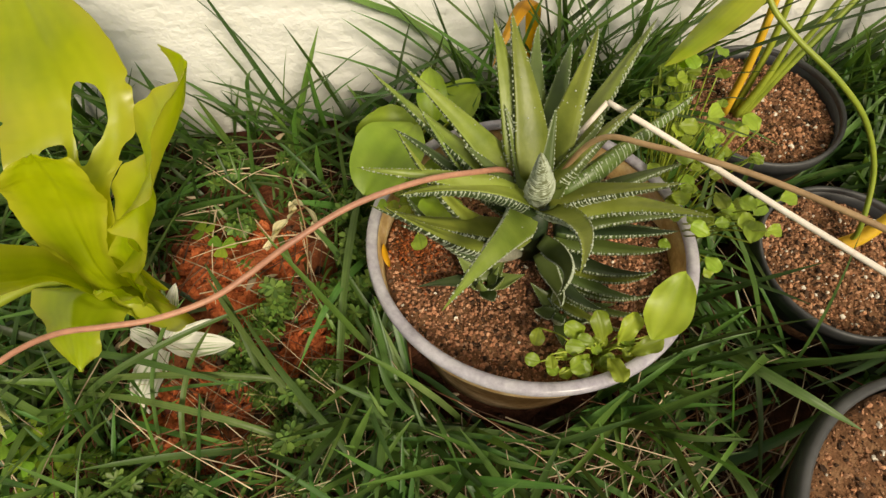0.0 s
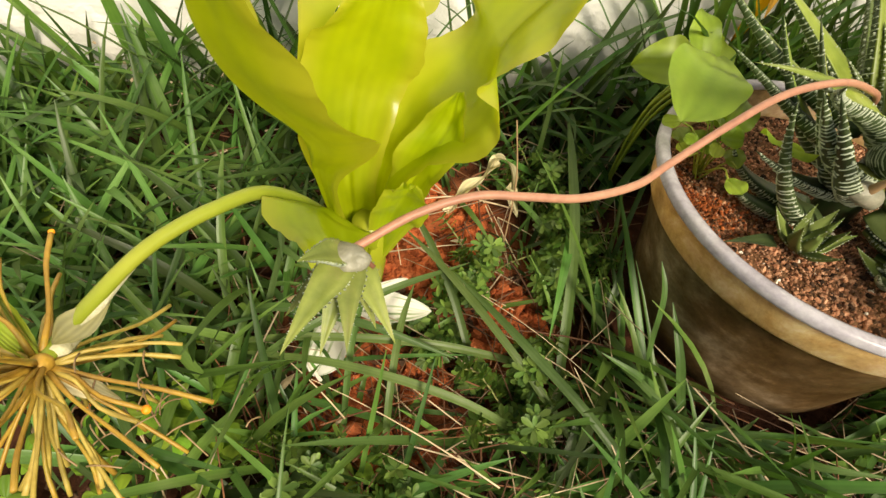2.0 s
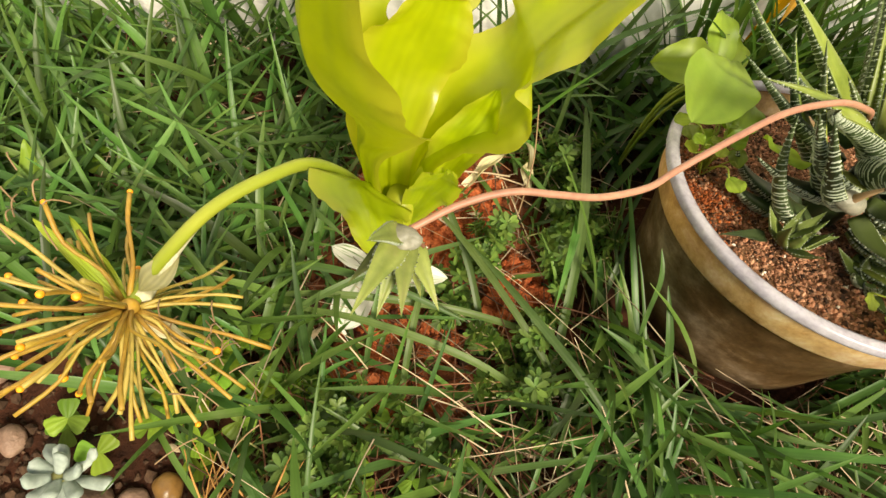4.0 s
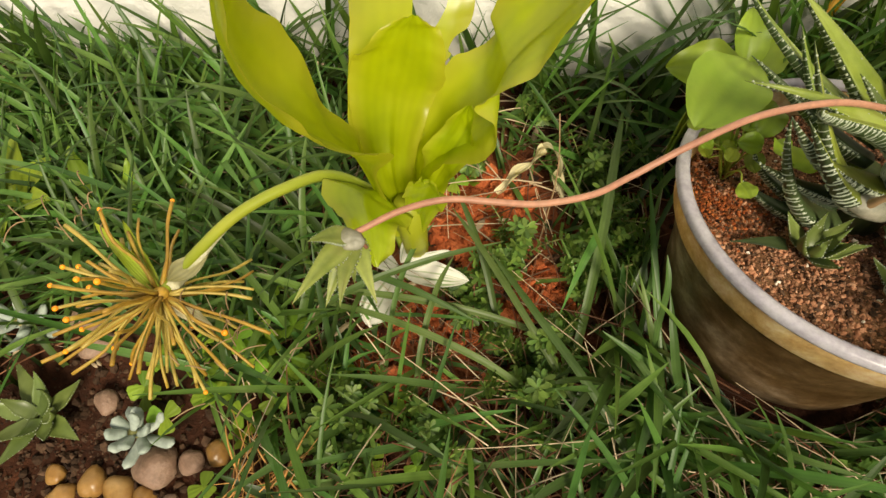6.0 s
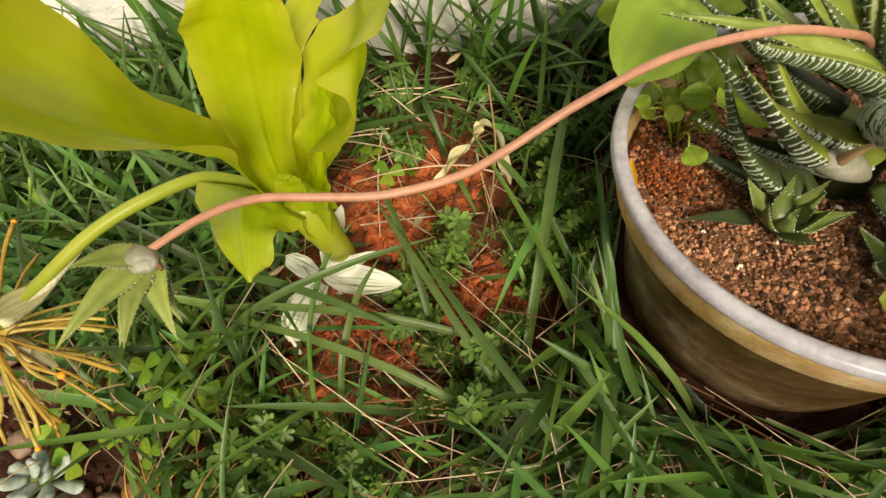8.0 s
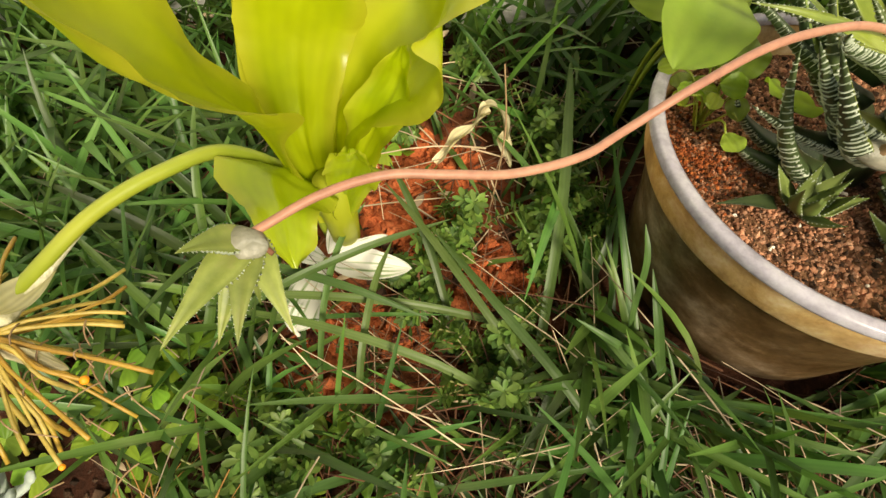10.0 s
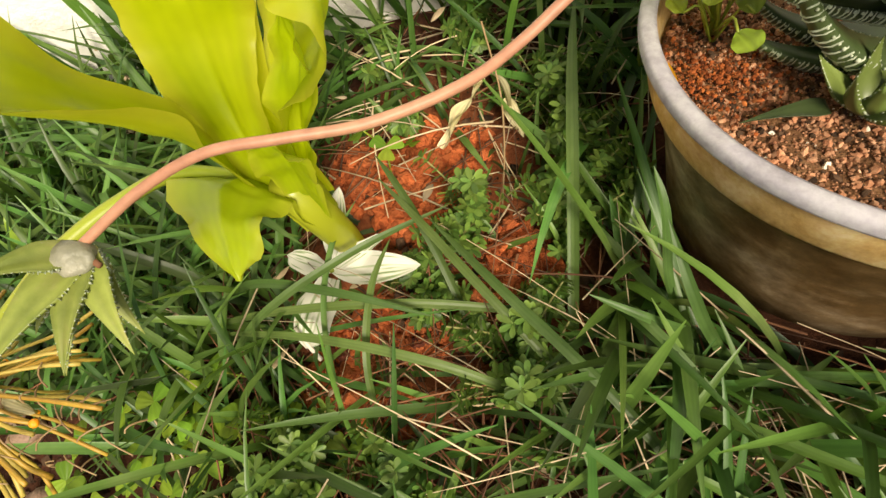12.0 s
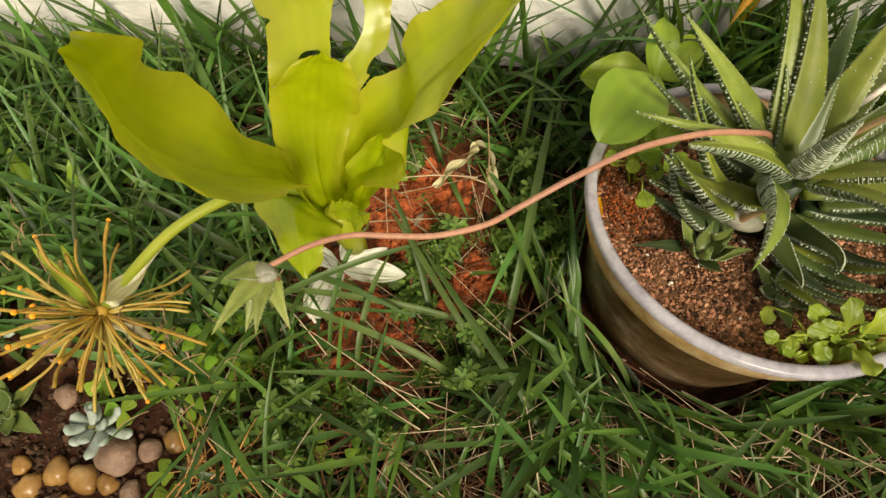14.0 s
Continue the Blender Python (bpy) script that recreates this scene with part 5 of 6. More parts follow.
def round_leaves(w, n, centre, spread, size, seed, normal=(0, -0.4, 0.9), material=M_WEED, floor=0.0, sprawl=0.004):
    rg = random.Random(seed)
    root = V(centre[0], centre[1], floor)
    for i in range(n):
        e = V(centre[0] + rg.uniform(-1, 1) * spread[0], centre[1] + rg.uniform(-1, 1) * spread[1], centre[2] + rg.uniform(-1, 1) * spread[2])
        a = rg.uniform(0, 6.28)
        d = V(math.cos(a), math.sin(a), rg.uniform(-0.2, 0.3)) * size * rg.uniform(0.7, 1.25)
        nn = V(normal[0] + rg.uniform(-0.4, 0.4), normal[1] + rg.uniform(-0.4, 0.4), normal[2])
        simple_leaf(w, e, e + d, d.length * 0.85, nn, material, 0.12, 0.08, 0.0004, ovate(0.45, 0.55), i * 0.7)
        part("stem", tube(bmesh.new(), smooth_path([root + V(rg.uniform(-0.4, 0.4) * sprawl, rg.uniform(-1, 1) * sprawl, 0), root.lerp(e, 0.6) + V(0, 0, 0.006), e], 3), 0.00038, 5), M_GREEN_STEM, w)


w2 = thing("tub_weed", (0.062, 0.064, 0.072), "cluster of light green seedlings in the tub soil", "weed")
round_leaves(w2, 22, (0.064, 0.062, 0.085), (0.024, 0.011, 0.006), 0.0068, 11, floor=0.070)
simple_leaf(w2, (0.0820, 0.0620, 0.098), (0.0925, 0.0830, 0.114), 0.0165, (-0.25, -0.3, 0.9), M_WEED, seed=9.0)
for i, (x, y, z, dx, dy, dz, w) in enumerate([(0.060, 0.066, 0.085, -0.010, 0.004, 0.008, 0.0075), (0.066, 0.064, 0.088, -0.004, 0.010, 0.010, 0.0080), (0.072, 0.064, 0.088, 0.006, 0.009, 0.010, 0.0078), (0.076, 0.060, 0.087, 0.012, 0.004, 0.007, 0.0070), (0.068, 0.058, 0.087, 0.002, -0.011, 0.006, 0.0076), (0.060, 0.059, 0.085, -0.009, -0.007, 0.006, 0.0070)]):
    simple_leaf(w2, (x, y, z), (x + dx, y + dy, z + dz), w, (0.1 * dx, -0.3, 0.9), M_WEED, cup=0.25, seed=20.0 + i, shape=ovate(0.5, 0.6))
    part("stem", tube(bmesh.new(), [V(0.067, 0.063, 0.070), V(x, y, z - 0.004), V(x, y, z)], 0.0006, 6), M_GREEN_STEM, w2)
w2b = thing("tub_weed", (-0.016, 0.128, 0.070), "few round-leaved seedlings at the edge of the tub", "weed")
round_leaves(w2b, 17, (-0.010, 0.131, 0.088), (0.014, 0.017, 0.009), 0.0085, 12, floor=0.068)
simple_leaf(w2b, (0.006, 0.129, 0.094), (-0.003, 0.106, 0.108), 0.019, (-0.2, -0.6, 0.7), M_WEED, seed=6.0, shape=ovate(0.45, 0.5))
w3 = thing("sorrel_weed", (0.118, 0.145, 0.0), "sorrel weed with many small round leaves between the pots", "weed")
round_leaves(w3, 92, (0.119, 0.154, 0.096), (0.018, 0.056, 0.022), 0.0072, 13, sprawl=0.035)


def blocked(x, y, z, gap=0.002):
    """Inside a pot, the lily's foot or the wall."""
    if y > wall_y(x) - 0.003:
        return True
    dx, dy = x - TUB.x, y - (TUB.y + 0.11 * max(z, 0))
    if z < TUB_H + 0.002 and math.hypot(dx, dy) < 0.0565 + (TUB_R - 0.0553) * min(1, max(z, 0) / TUB_H) + gap:
        return True
    if z >= TUB_H + 0.002 and math.hypot(dx, dy) < TUB_R - 0.004:
        return True
    for px, py, r, h in POTS:
        if z < h + 0.02 and math.hypot(x - px, y - py) < r * (0.8 + 0.2 * min(1, max(z, 0) / h)) + gap:
            return True
    return math.hypot(x - LILY.x, y - LILY.y) < 0.012 and z < 0.08


# ---- red clods, pebbles and the bare corner ----
def scatter_clods():
    rng = np.random.default_rng(11)
    C, S = [], []
    for x, y, r in RED + WET:
        for k in range(300 if r > 0.012 else 160):
            a, d = rng.random() * 6.283, r * math.sqrt(rng.random())
            px, py = x + d * math.cos(a), y + d * math.sin(a)
            s = 0.0008 + 0.0048 * rng.random() ** 3
            C.append((px, py, lie(px, py) + s * 0.3))
            S.append(s)
    ob = new("clay_clods", grains("clay_clods", C, np.array(S), M_RED_SOIL, rng, 0.8))
    tagged(ob, "crumbled red clay lying between the grass", "clay", "", "stuff")
    C, S = [], []
    for k in range(3000):
        if k < 1500:
            px, py = (rng.uniform(-0.42, 0.30), rng.uniform(-0.12, 0.26)) if k < 800 else (rng.normal(-0.11, 0.035), rng.normal(0.09, 0.045))
        else:
            px, py = rng.normal(DIRT[0] - 0.01, 0.05), rng.normal(DIRT[1], 0.035)
        if blocked(px, py, 0.0):
            continue
        s = 0.0007 + 0.003 * rng.random() ** 4
        C.append((px, py, lie(px, py) + s * 0.2))
        S.append(s)
    ob = new("soil_crumbs", grains("soil_crumbs", C, np.array(S), M_DARK_GRIT, rng, 0.8))
    tagged(ob, "dark crumbs of garden soil", "soil", "", "stuff")


scatter_clods()


def red_lumps():
    for i, (x, y, r) in enumerate(RED + WET):
        bm = bmesh.new()
        bmesh.ops.create_icosphere(bm, subdivisions=4, radius=1)
        for v in bm.verts:
            q = v.co.copy()
            f = 1 + 0.30 * noise.noise(q * 1.7 + V(i * 3, 0, 0)) + 0.14 * noise.noise(q * 5 + V(0, i, 0)) + 0.06 * noise.noise(q * 14)
            v.co = V(q.x * r * 0.66 * f, q.y * r * 0.56 * f, q.z * 0.008 * f + 0.005 * noise.noise(q * 4 + V(i, 2, 0)) + 0.003 * noise.noise(q * 11)) + V(x, y, lie(x, y) - 0.002)
        wet = (x, y, r) in WET
        tagged(part("clay_lump", bm, M_WET_SOIL if wet else M_RED_SOIL, None), "damp dark red clay lump under grass" if wet else "rough lump of red clay bare of grass", "clay", "red clay lumps")


red_lumps()


def pebble(x, y, r, material, label, sx=1.0, sz=0.7, z=0.0, turn=0.0):
    bm = bmesh.new()
    bmesh.ops.create_icosphere(bm, subdivisions=3, radius=1)
    for v in bm.verts:
        q = v.co.copy()
        f = 1 + 0.28 * noise.noise(q * 1.1 + V(x * 90, y * 70, 0)) + 0.05 * noise.noise(q * 4 + V(x * 50, 0, 0))
        v.co = V(q.x * r * sx * f, q.y * r * f, q.z * r * sz * f)
    bm.transform(pose(x, y, lie(x, y) + r * sz * 0.55 + z, 8 * math.sin(x * 900), 6 * math.cos(y * 700), turn))
    tagged(part("pebble", bm, material, None), label, "pebble", "pebbles on bare soil")


TAN, PINK = "smooth tan pebble on dark soil", "rough pinkish stone on dark soil"
for x, y, r, kind, sx in [(-0.252, -0.031, 0.0125, 1, 1.05), (-0.281, -0.045, 0.0095, 0, 0.8), (-0.266, -0.046, 0.0086, 0, 1.15), (-0.297, -0.055, 0.0080, 0, 1.1), (-0.252, -0.046, 0.0066, 0, 1.0),
                          (-0.237, -0.048, 0.0080, 1, 0.8), (-0.223, -0.019, 0.0082, 0, 0.9), (-0.236, -0.026, 0.0072, 1, 1.1), (-0.280, -0.064, 0.0075, 1, 1.1), (-0.306, -0.046, 0.0060, 0, 1.1),
                          (-0.295, -0.007, 0.0092, 1, 0.8), (-0.262, -0.066, 0.0070, 0, 1.2), (-0.330, 0.035, 0.011, 1, 1.2), (-0.345, 0.060, 0.010, 1, 1.0), (-0.272, -0.060, 0.0055, 0, 1.2), (-0.292, -0.072, 0.0065, 0, 1.1), (-0.360, 0.045, 0.009, 0, 1.0), (-0.315, 0.020, 0.009, 1, 1.3)]:
    pebble(x, y, r * 0.84, M_PEBBLE_PINK if kind else M_PEBBLE, PINK if kind else TAN, sx, 0.72, 0, 40 * math.sin(x * 333))


def plump(p, base, tip, width, thick):
    """A plump pointed succulent leaf."""
    bm = bmesh.new()
    n, seg = 9, 10
    base, tip = Vector(base), Vector(tip)
    d = (tip - base).normalized()
    s = d.cross(V(0.1, 0.2, 1)).normalized()
    o = s.cross(d)
    rings = []
    for j in range(n + 1):
        v = j / n
        w = (0.35 + 0.65 * math.sin(math.pi * min(1, v * 0.62 + 0.1))) * (1 if v < 0.75 else math.sqrt(max(0.0, 1 - ((v - 0.75) / 0.25) ** 2)) + 0.05)
        c = base.lerp(tip, v) + o * (-0.1 * math.sin(math.pi * v) * (tip - base).length)
        rings.append([bm.verts.new(c + s * math.cos(a) * width * 0.5 * w + o * math.sin(a) * thick * 0.5 * w) for a in [6.2832 * k / seg for k in range(seg)]])
    for a, b in zip(rings, rings[1:]):
        for k in range(seg):
            bm.faces.new((a[k], a[(k + 1) % seg], b[(k + 1) % seg], b[k]))
    bm.faces.new(rings[0][::-1])
    bm.faces.new(rings[-1])
    part("leaf", bm, M_GREY_SUCC, p)


def build_grey_succulent(at, n, L, seed):
    rg = random.Random(seed)
    at = Vector(at)
    p = thing("grey_succulent", at, "small grey-green succulent rosette growing among pebbles", "succulent")
    part("stem", tube(bmesh.new(), [at + V(0, 0, -0.006), at + V(0, 0, 0.006), at + V(0, 0, 0.016)], 0.0018, 8), M_TINY_STEM, p)
    for i in range(n):
        a, k = 2.4 * i, i / n
        d = V(math.cos(a), math.sin(a), 0)
        l = L * (1 - 0.4 * k)
        b = at + V(0, 0, 0.004 + 0.014 * k) + d * 0.0015
        plump(p, b, b + d * l * (1 - 0.5 * k) + V(0, 0, l * (0.15 + 0.7 * k)), 0.36 * L, 0.22 * L)


build_grey_succulent((-0.259, -0.020, -0.008), 13, 0.0165, 2)
build_grey_succulent((-0.350, 0.020, -0.008), 10, 0.018, 3)
rosette("toothed_rosette", (-0.325, -0.022, -0.012), "spiky green toothed succulent rosette in bare soil", 12, 0.036, 0.010, M_OFFSET, 0, 0.45, 31)


def wisps(name, centre, spread, n, length, width, material, label, category, seed, lift=0.012, kind="stuff", up=0.25):
    """Loose thin strands lying about."""
    rg = random.Random(seed)
    bm = bmesh.new()
    for i in range(n):
        x, y = centre[0] + rg.gauss(0, spread[0]), centre[1] + rg.gauss(0, spread[1])
        if blocked(x, y, 0.0):
            continue
        a, L = rg.uniform(0, 6.283), length * rg.uniform(0.4, 1.3)
        d = V(math.cos(a), math.sin(a), 0)
        o = V(-d.y, d.x, 0)
        z = lie(x, y) + rg.uniform(0.0, lift)
        p0 = V(x, y, z)
        bend, rise = rg.uniform(-0.6, 0.6) * L, rg.uniform(-0.05, up) * L
        pts = [p0, p0 + d * L * 0.5 + o * bend * 0.4 + V(0, 0, rise), p0 + d * L + o * bend + V(0, 0, rise * 0.5)]
        pts = [bez(pts, k / 5)[0] for k in range(6)]
        if any(blocked(q.x, q.y, q.z) for q in pts) or any(math.hypot((q.x - DIRT[0]) / 1.1, q.y - DIRT[1]) < DIRT[2] for q in pts):
            continue
        tube(bm, pts, lambda v, w=width * rg.uniform(0.6, 1.3): w * (1 - 0.6 * v), 4, False)
    ob = new(name, mesh_of(name, bm, material))
    tagged(ob, label, category, "", kind)


wisps("straw", (0.06, -0.012), (0.10, 0.035), 300, 0.075, 0.00042, M_STRAW, "dry tan straw lying under the grass", "straw", 21, 0.026)
wisps("straw", (0.145, 0.040), (0.035, 0.030), 60, 0.07, 0.00045, M_STRAW, "dry tan straw lying under the grass", "straw", 27, 0.030)
wisps("straw", (-0.04, 0.045), (0.13, 0.050), 65, 0.075, 0.00034, M_STRAW, "long pale dry stalks caught in the grass", "straw", 28, 0.034)
wisps("straw", (-0.09, 0.10), (0.10, 0.08), 40, 0.06, 0.00036, M_STRAW, "dry tan straw lying under the grass", "straw", 22, 0.014)
wisps("straw", (-0.08, 0.19), (0.30, 0.04), 300, 0.06, 0.0005, M_STRAW, "dry tan straw lying under the grass", "straw", 23, 0.016)
wisps("thatch", (-0.05, 0.07), (0.22, 0.10), 900, 0.045, 0.00055, M_THATCH, "brown dead stems matted under the grass", "thatch", 25, 0.012)
wisps("thatch", (0.04, -0.02), (0.15, 0.05), 1250, 0.05, 0.00045, M_THATCH, "brown dead stems matted under the grass", "thatch", 26, 0.022)
wisps("dry_root_tuft", (-0.190, -0.028), (0.009, 0.006), 80, 0.026, 0.0005, M_DRY_ROOT, "tangled tuft of dry orange roots", "roots", 24, 0.034, "", 0.5)


# ---- variegated seedling and withered leaf ----
def build_variegated():
    p = thing("variegated_seedling", (-0.152, 0.086, 0.0), "seedling with white leaves streaked green, low among grass", "seedling")
    root = V(-0.150, 0.088, -0.004)
    part("stem", tube(bmesh.new(), smooth_path([root, root + V(-0.001, -0.002, 0.012), root + V(-0.002, -0.004, 0.022)], 4), 0.0012, 8), M_GREEN_STEM, p)
    c = root + V(-0.002, -0.004, 0.020)
    simple_leaf(p, c + V(-0.001, -0.002, -0.003), (-0.1630, 0.0545, 0.006), 0.0185, (-0.1, -0.3, 0.9), M_VARIEGATED, 0.15, 0.10, 0.001, seed=1.0, shape=lambda v: spade(v, 0.5, 0.62))
    simple_leaf(p, c, (-0.1155, 0.0865, 0.011), 0.0135, (0.1, -0.3, 0.9), M_VARIEGATED, 0.25, 0.12, 0.001, seed=2.2)
    simple_leaf(p, c, (-0.1270, 0.0975, 0.020), 0.0065, (0.1, -0.3, 0.9), M_VARIEGATED, 0.4, 0.14, 0.001, seed=2.9)
    simple_leaf(p, c + V(0.001, 0.003, 0.002), (-0.1445, 0.1130, 0.034), 0.0090, (0.3, -0.5, 0.7), M_VARIEGATED, 0.6, 0.1, 0.001, seed=3.1)
    simple_leaf(p, c, (-0.1740, 0.0930, 0.016), 0.0100, (-0.2, -0.3, 0.9), M_VARIEGATED, 0.2, 0.1, 0.001, seed=4.6)
    part("dry_stub", tube(bmesh.new(), [V(-0.168, 0.062, 0.010), V(-0.163, 0.056, 0.007), V(-0.157, 0.050, 0.004)], 0.0009, 6), M_PALE_STEM, p, "pale dry stub")


build_variegated()
wl = thing("withered_leaf", (-0.09, 0.165, 0.0), "pale curled withered leaf lying on red clay", "leaf")
strap_leaf(wl, [V(-0.110, 0.148, 0.004), V(-0.102, 0.156, 0.012), V(-0.093, 0.160, 0.024), V(-0.086, 0.162, 0.031)], V(0.5, -0.7, 0.4), 0.0078, lambda v: 0.30 + 0.70 * abs(math.sin(4.4 * v + 0.2)), M_WITHER, cup=0.7, seed=2.0, wave=0.0016)
strap_leaf(wl, [V(-0.092, 0.160, 0.022), V(-0.089, 0.166, 0.036), V(-0.079, 0.166, 0.036), V(-0.0775, 0.157, 0.018)], V(0.3, -0.8, 0.5), 0.0052, lambda v: 0.6 + 0.4 * abs(math.sin(5.0 * v)), M_WITHER, cup=0.6, seed=3.0, wave=0.0010, label="yellowed curled strip")
strap_leaf(wl, [V(-0.079, 0.159, 0.021), V(-0.076, 0.156, 0.013), V(-0.0725, 0.150, 0.004)], V(0.9, 0.3, 0.2), 0.0068, ovate(0.8, 0.35), M_WITHER, cup=0.7, seed=4.0, wave=0.0012)
ws = thing("dry_flower_stalk", (-0.08, 0.12, 0.0), "hair-thin reddish dry stalk standing by the withered leaf", "stalk")
part("stalk", tube(bmesh.new(), smooth_path([(-0.083, 0.118, 0.0), (-0.080, 0.135, 0.015), (-0.079, 0.150, 0.035), (-0.083, 0.165, 0.058)], 6), 0.0004, 6), M_BROWN_STEM, ws)

# ---- leafy plants at the far side of the bare corner ----
lp = thing("leafy_seedling", (-0.318, 0.100, 0.0), "seedling with two upright light green leaves in grass", "seedling")
simple_leaf(lp, (-0.312, 0.095, 0.0), (-0.322, 0.118, 0.030), 0.014, (0.2, -0.8, 0.5), M_WEED, seed=1.0)
simple_leaf(lp, (-0.345, 0.100, 0.0), (-0.357, 0.118, 0.034), 0.016, (0.2, -0.8, 0.5), M_WEED, seed=2.0)
bp = thing("broad_seedling", (-0.395, 0.085, 0.0), "glossy green broad-leaved seedling at the lawn's bare corner", "seedling")
for i in range(7):
    a = i * 0.9
    d = V(math.cos(a), math.sin(a), 0)
    simple_leaf(bp, V(-0.395, 0.085, 0.004), V(-0.395, 0.085, 0.004) + d * 0.04 + V(0, 0, 0.022), 0.018, V(-d.x * 0.5, -d.y * 0.5, 0.9), M_WEED, seed=i * 1.0)


# ---- creeping weeds and clovers ----
def tiny_weed(seed, stems, height, leaf, label):
    """A bushy creeping weed with pairs of tiny leaves."""
    rg = random.Random(seed)
    p = thing("creeping_weed", (0, 0, 0), label, "weed", "creeping weeds")
    for s in range(stems):
        sb, lb = bmesh.new(), bmesh.new()
        lb.loops.layers.uv.verify()
        a, lean = rg.uniform(0, 6.283), rg.uniform(0.05, 0.75)
        d = V(math.cos(a) * lean, math.sin(a) * lean, 1 - 0.5 * lean)
        top = d * height * rg.uniform(0.6, 1.2)
        pts = [bez([V(0, 0, -0.002), V(top.x * 0.3, top.y * 0.3, top.z * 0.7), top], k / 7)[0] for k in range(8)]
        tube(sb, pts, 0.0004, 5, False)
        n = rg.randint(13, 17)
        for i in range(2, n):
            v = i / (n - 1)
            c, t = bez([V(0, 0, -0.002), V(top.x * 0.3, top.y * 0.3, top.z * 0.7), top], v)
            for k in range(2 if v < 0.9 else 6):
                b = 1.57 * i + math.pi * k + rg.uniform(-0.3, 0.3) if v < 0.9 else 1.05 * k + 0.4 * i
                o = t.orthogonal().normalized()
                o2 = t.cross(o)
                e = (o * math.cos(b) + o2 * math.sin(b) + t * 0.35).normalized()
                L = leaf * rg.uniform(0.7, 1.15) * (0.70 + 0.40 * v)
                sd = e.cross(t).normalized()
                nn = sd.cross(e)
                row = []
                for (f, w) in ((0.0, 0.10), (0.35, 0.34), (0.7, 0.45), (0.92, 0.28), (1.0, 0.08)):
                    m = c + e * L * f + nn * (-0.12 * L * f * f)
                    row.append((lb.verts.new(m - sd * w * L * 0.5), lb.verts.new(m + nn * -0.05 * L), lb.verts.new(m + sd * w * L * 0.5)))
                for q0, q1 in zip(row, row[1:]):
                    lb.faces.new((q0[0], q0[1], q1[1], q1[0]))
                    lb.faces.new((q0[1], q0[2], q1[2], q1[1]))
        st = part("stem", sb, M_TINY_STEM, p)
        part("foliage", lb, M_TINY, st, "tiny paired green leaves", "stuff")
    return p


WEED_SPOTS = [(-0.092, 0.112, 0), (-0.099, 0.103, 1), (-0.055, 0.142, 0), (-0.048, 0.122, 1), (-0.054, 0.102, 1), (-0.040, 0.133, 1), (-0.058, 0.163, 0), (-0.050, 0.178, 1), (-0.061, 0.120, 2), (-0.074, 0.057, 0), (-0.079, 0.042, 1),
              (-0.073, 0.035, 0), (-0.121, 0.086, 2), (-0.108, 0.079, 2), (-0.115, 0.070, 2), (-0.144, 0.209, 1), (-0.094, 0.214, 1), (-0.160, 0.020, 1), (-0.165, 0.005, 0), (-0.122, 0.012, 1), (-0.130, 0.165, 2), (-0.170, -0.008, 0), (0.30, 0.02, 1), (-0.066, 0.072, 2), (-0.045, 0.152, 2), (-0.037, 0.108, 2), (-0.152, -0.002, 1), (-0.095, 0.062, 2)]
kinds = [tiny_weed(41, 12, 0.036, 0.0052, "low creeping weed with tiny bright paired leaves"), tiny_weed(42, 12, 0.029, 0.0047, "low creeping weed with tiny bright paired leaves"), tiny_weed(43, 11, 0.020, 0.0044, "low creeping weed with tiny bright paired leaves")]
first = {}
for x, y, k in WEED_SPOTS:
    m = pose(x, y, lie(x, y), 0, 0, rnd.uniform(0, 360))
    if k not in first:
        first[k] = True
        kinds[k].matrix_basis = m
    else:
        copy_thing(kinds[k], m)


def clover():
    p = thing("clover", (0, 0, 0), "bright green clover leaf of three rounded leaflets in grass", "clover", "clovers in the grass")
    h = 0.016
    part("stem", tube(bmesh.new(), smooth_path([(0.004, 0.003, -0.002), (0.002, 0.001, 0.008), (0, 0, h)], 4), 0.0005, 5), M_GREEN_STEM, p)
    for k in range(3):
        a = 2.094 * k
        d = V(math.cos(a), math.sin(a), 0.12)
        f = leaf_fn([V(0, 0, h), V(0, 0, h) + d * 0.004 + V(0, 0, 0.0006), V(0, 0, h) + d * 0.0082], V(-d.y, d.x, 0), 0.0092, lambda v: 0.15 + 0.85 * math.sin(1.35 * v) ** 0.8 if v < 0.86 else 0.94 - 2.2 * (v - 0.86), 0.1)
        part("leaflet", sheet(bmesh.new(), f, 6, 8), M_CLOVER, p)
    return p


one = clover()
spots = [(-0.140, 0.147), (-0.127, 0.151), (-0.133, 0.166), (-0.143, 0.153), (-0.306, 0.123), (-0.302, 0.128), (0.30, 0.20)]
rg = random.Random(77)
spots += [(-0.213, 0.067), (-0.215, 0.030), (-0.222, 0.033), (-0.239, 0.030), (-0.240, 0.012), (-0.198, 0.012), (-0.225, 0.042), (-0.207, 0.026)]
spots += [(-0.215 + rg.gauss(0, 0.028), 0.005 + rg.gauss(0, 0.022)) for _ in range(26)]
spots += [(-0.36 + rg.gauss(0, 0.08), 0.16 + rg.gauss(0, 0.04)) for _ in range(8)] + [(-0.14 + rg.gauss(0, 0.02), -0.01 + rg.gauss(0, 0.012)) for _ in range(5)]
spots = [s for s in spots if not blocked(s[0], s[1], 0)]
for i, (x, y) in enumerate(spots):
    m = pose(x, y, lie(x, y) + rg.uniform(-0.006, 0.008), rg.uniform(-20, 20), rg.uniform(-20, 20), rg.uniform(0, 360)) @ Matrix.Scale(rg.uniform(0.72, 1.05), 4)
    if i == 0:
        one.matrix_basis = m
    else:
        copy_thing(one, m)


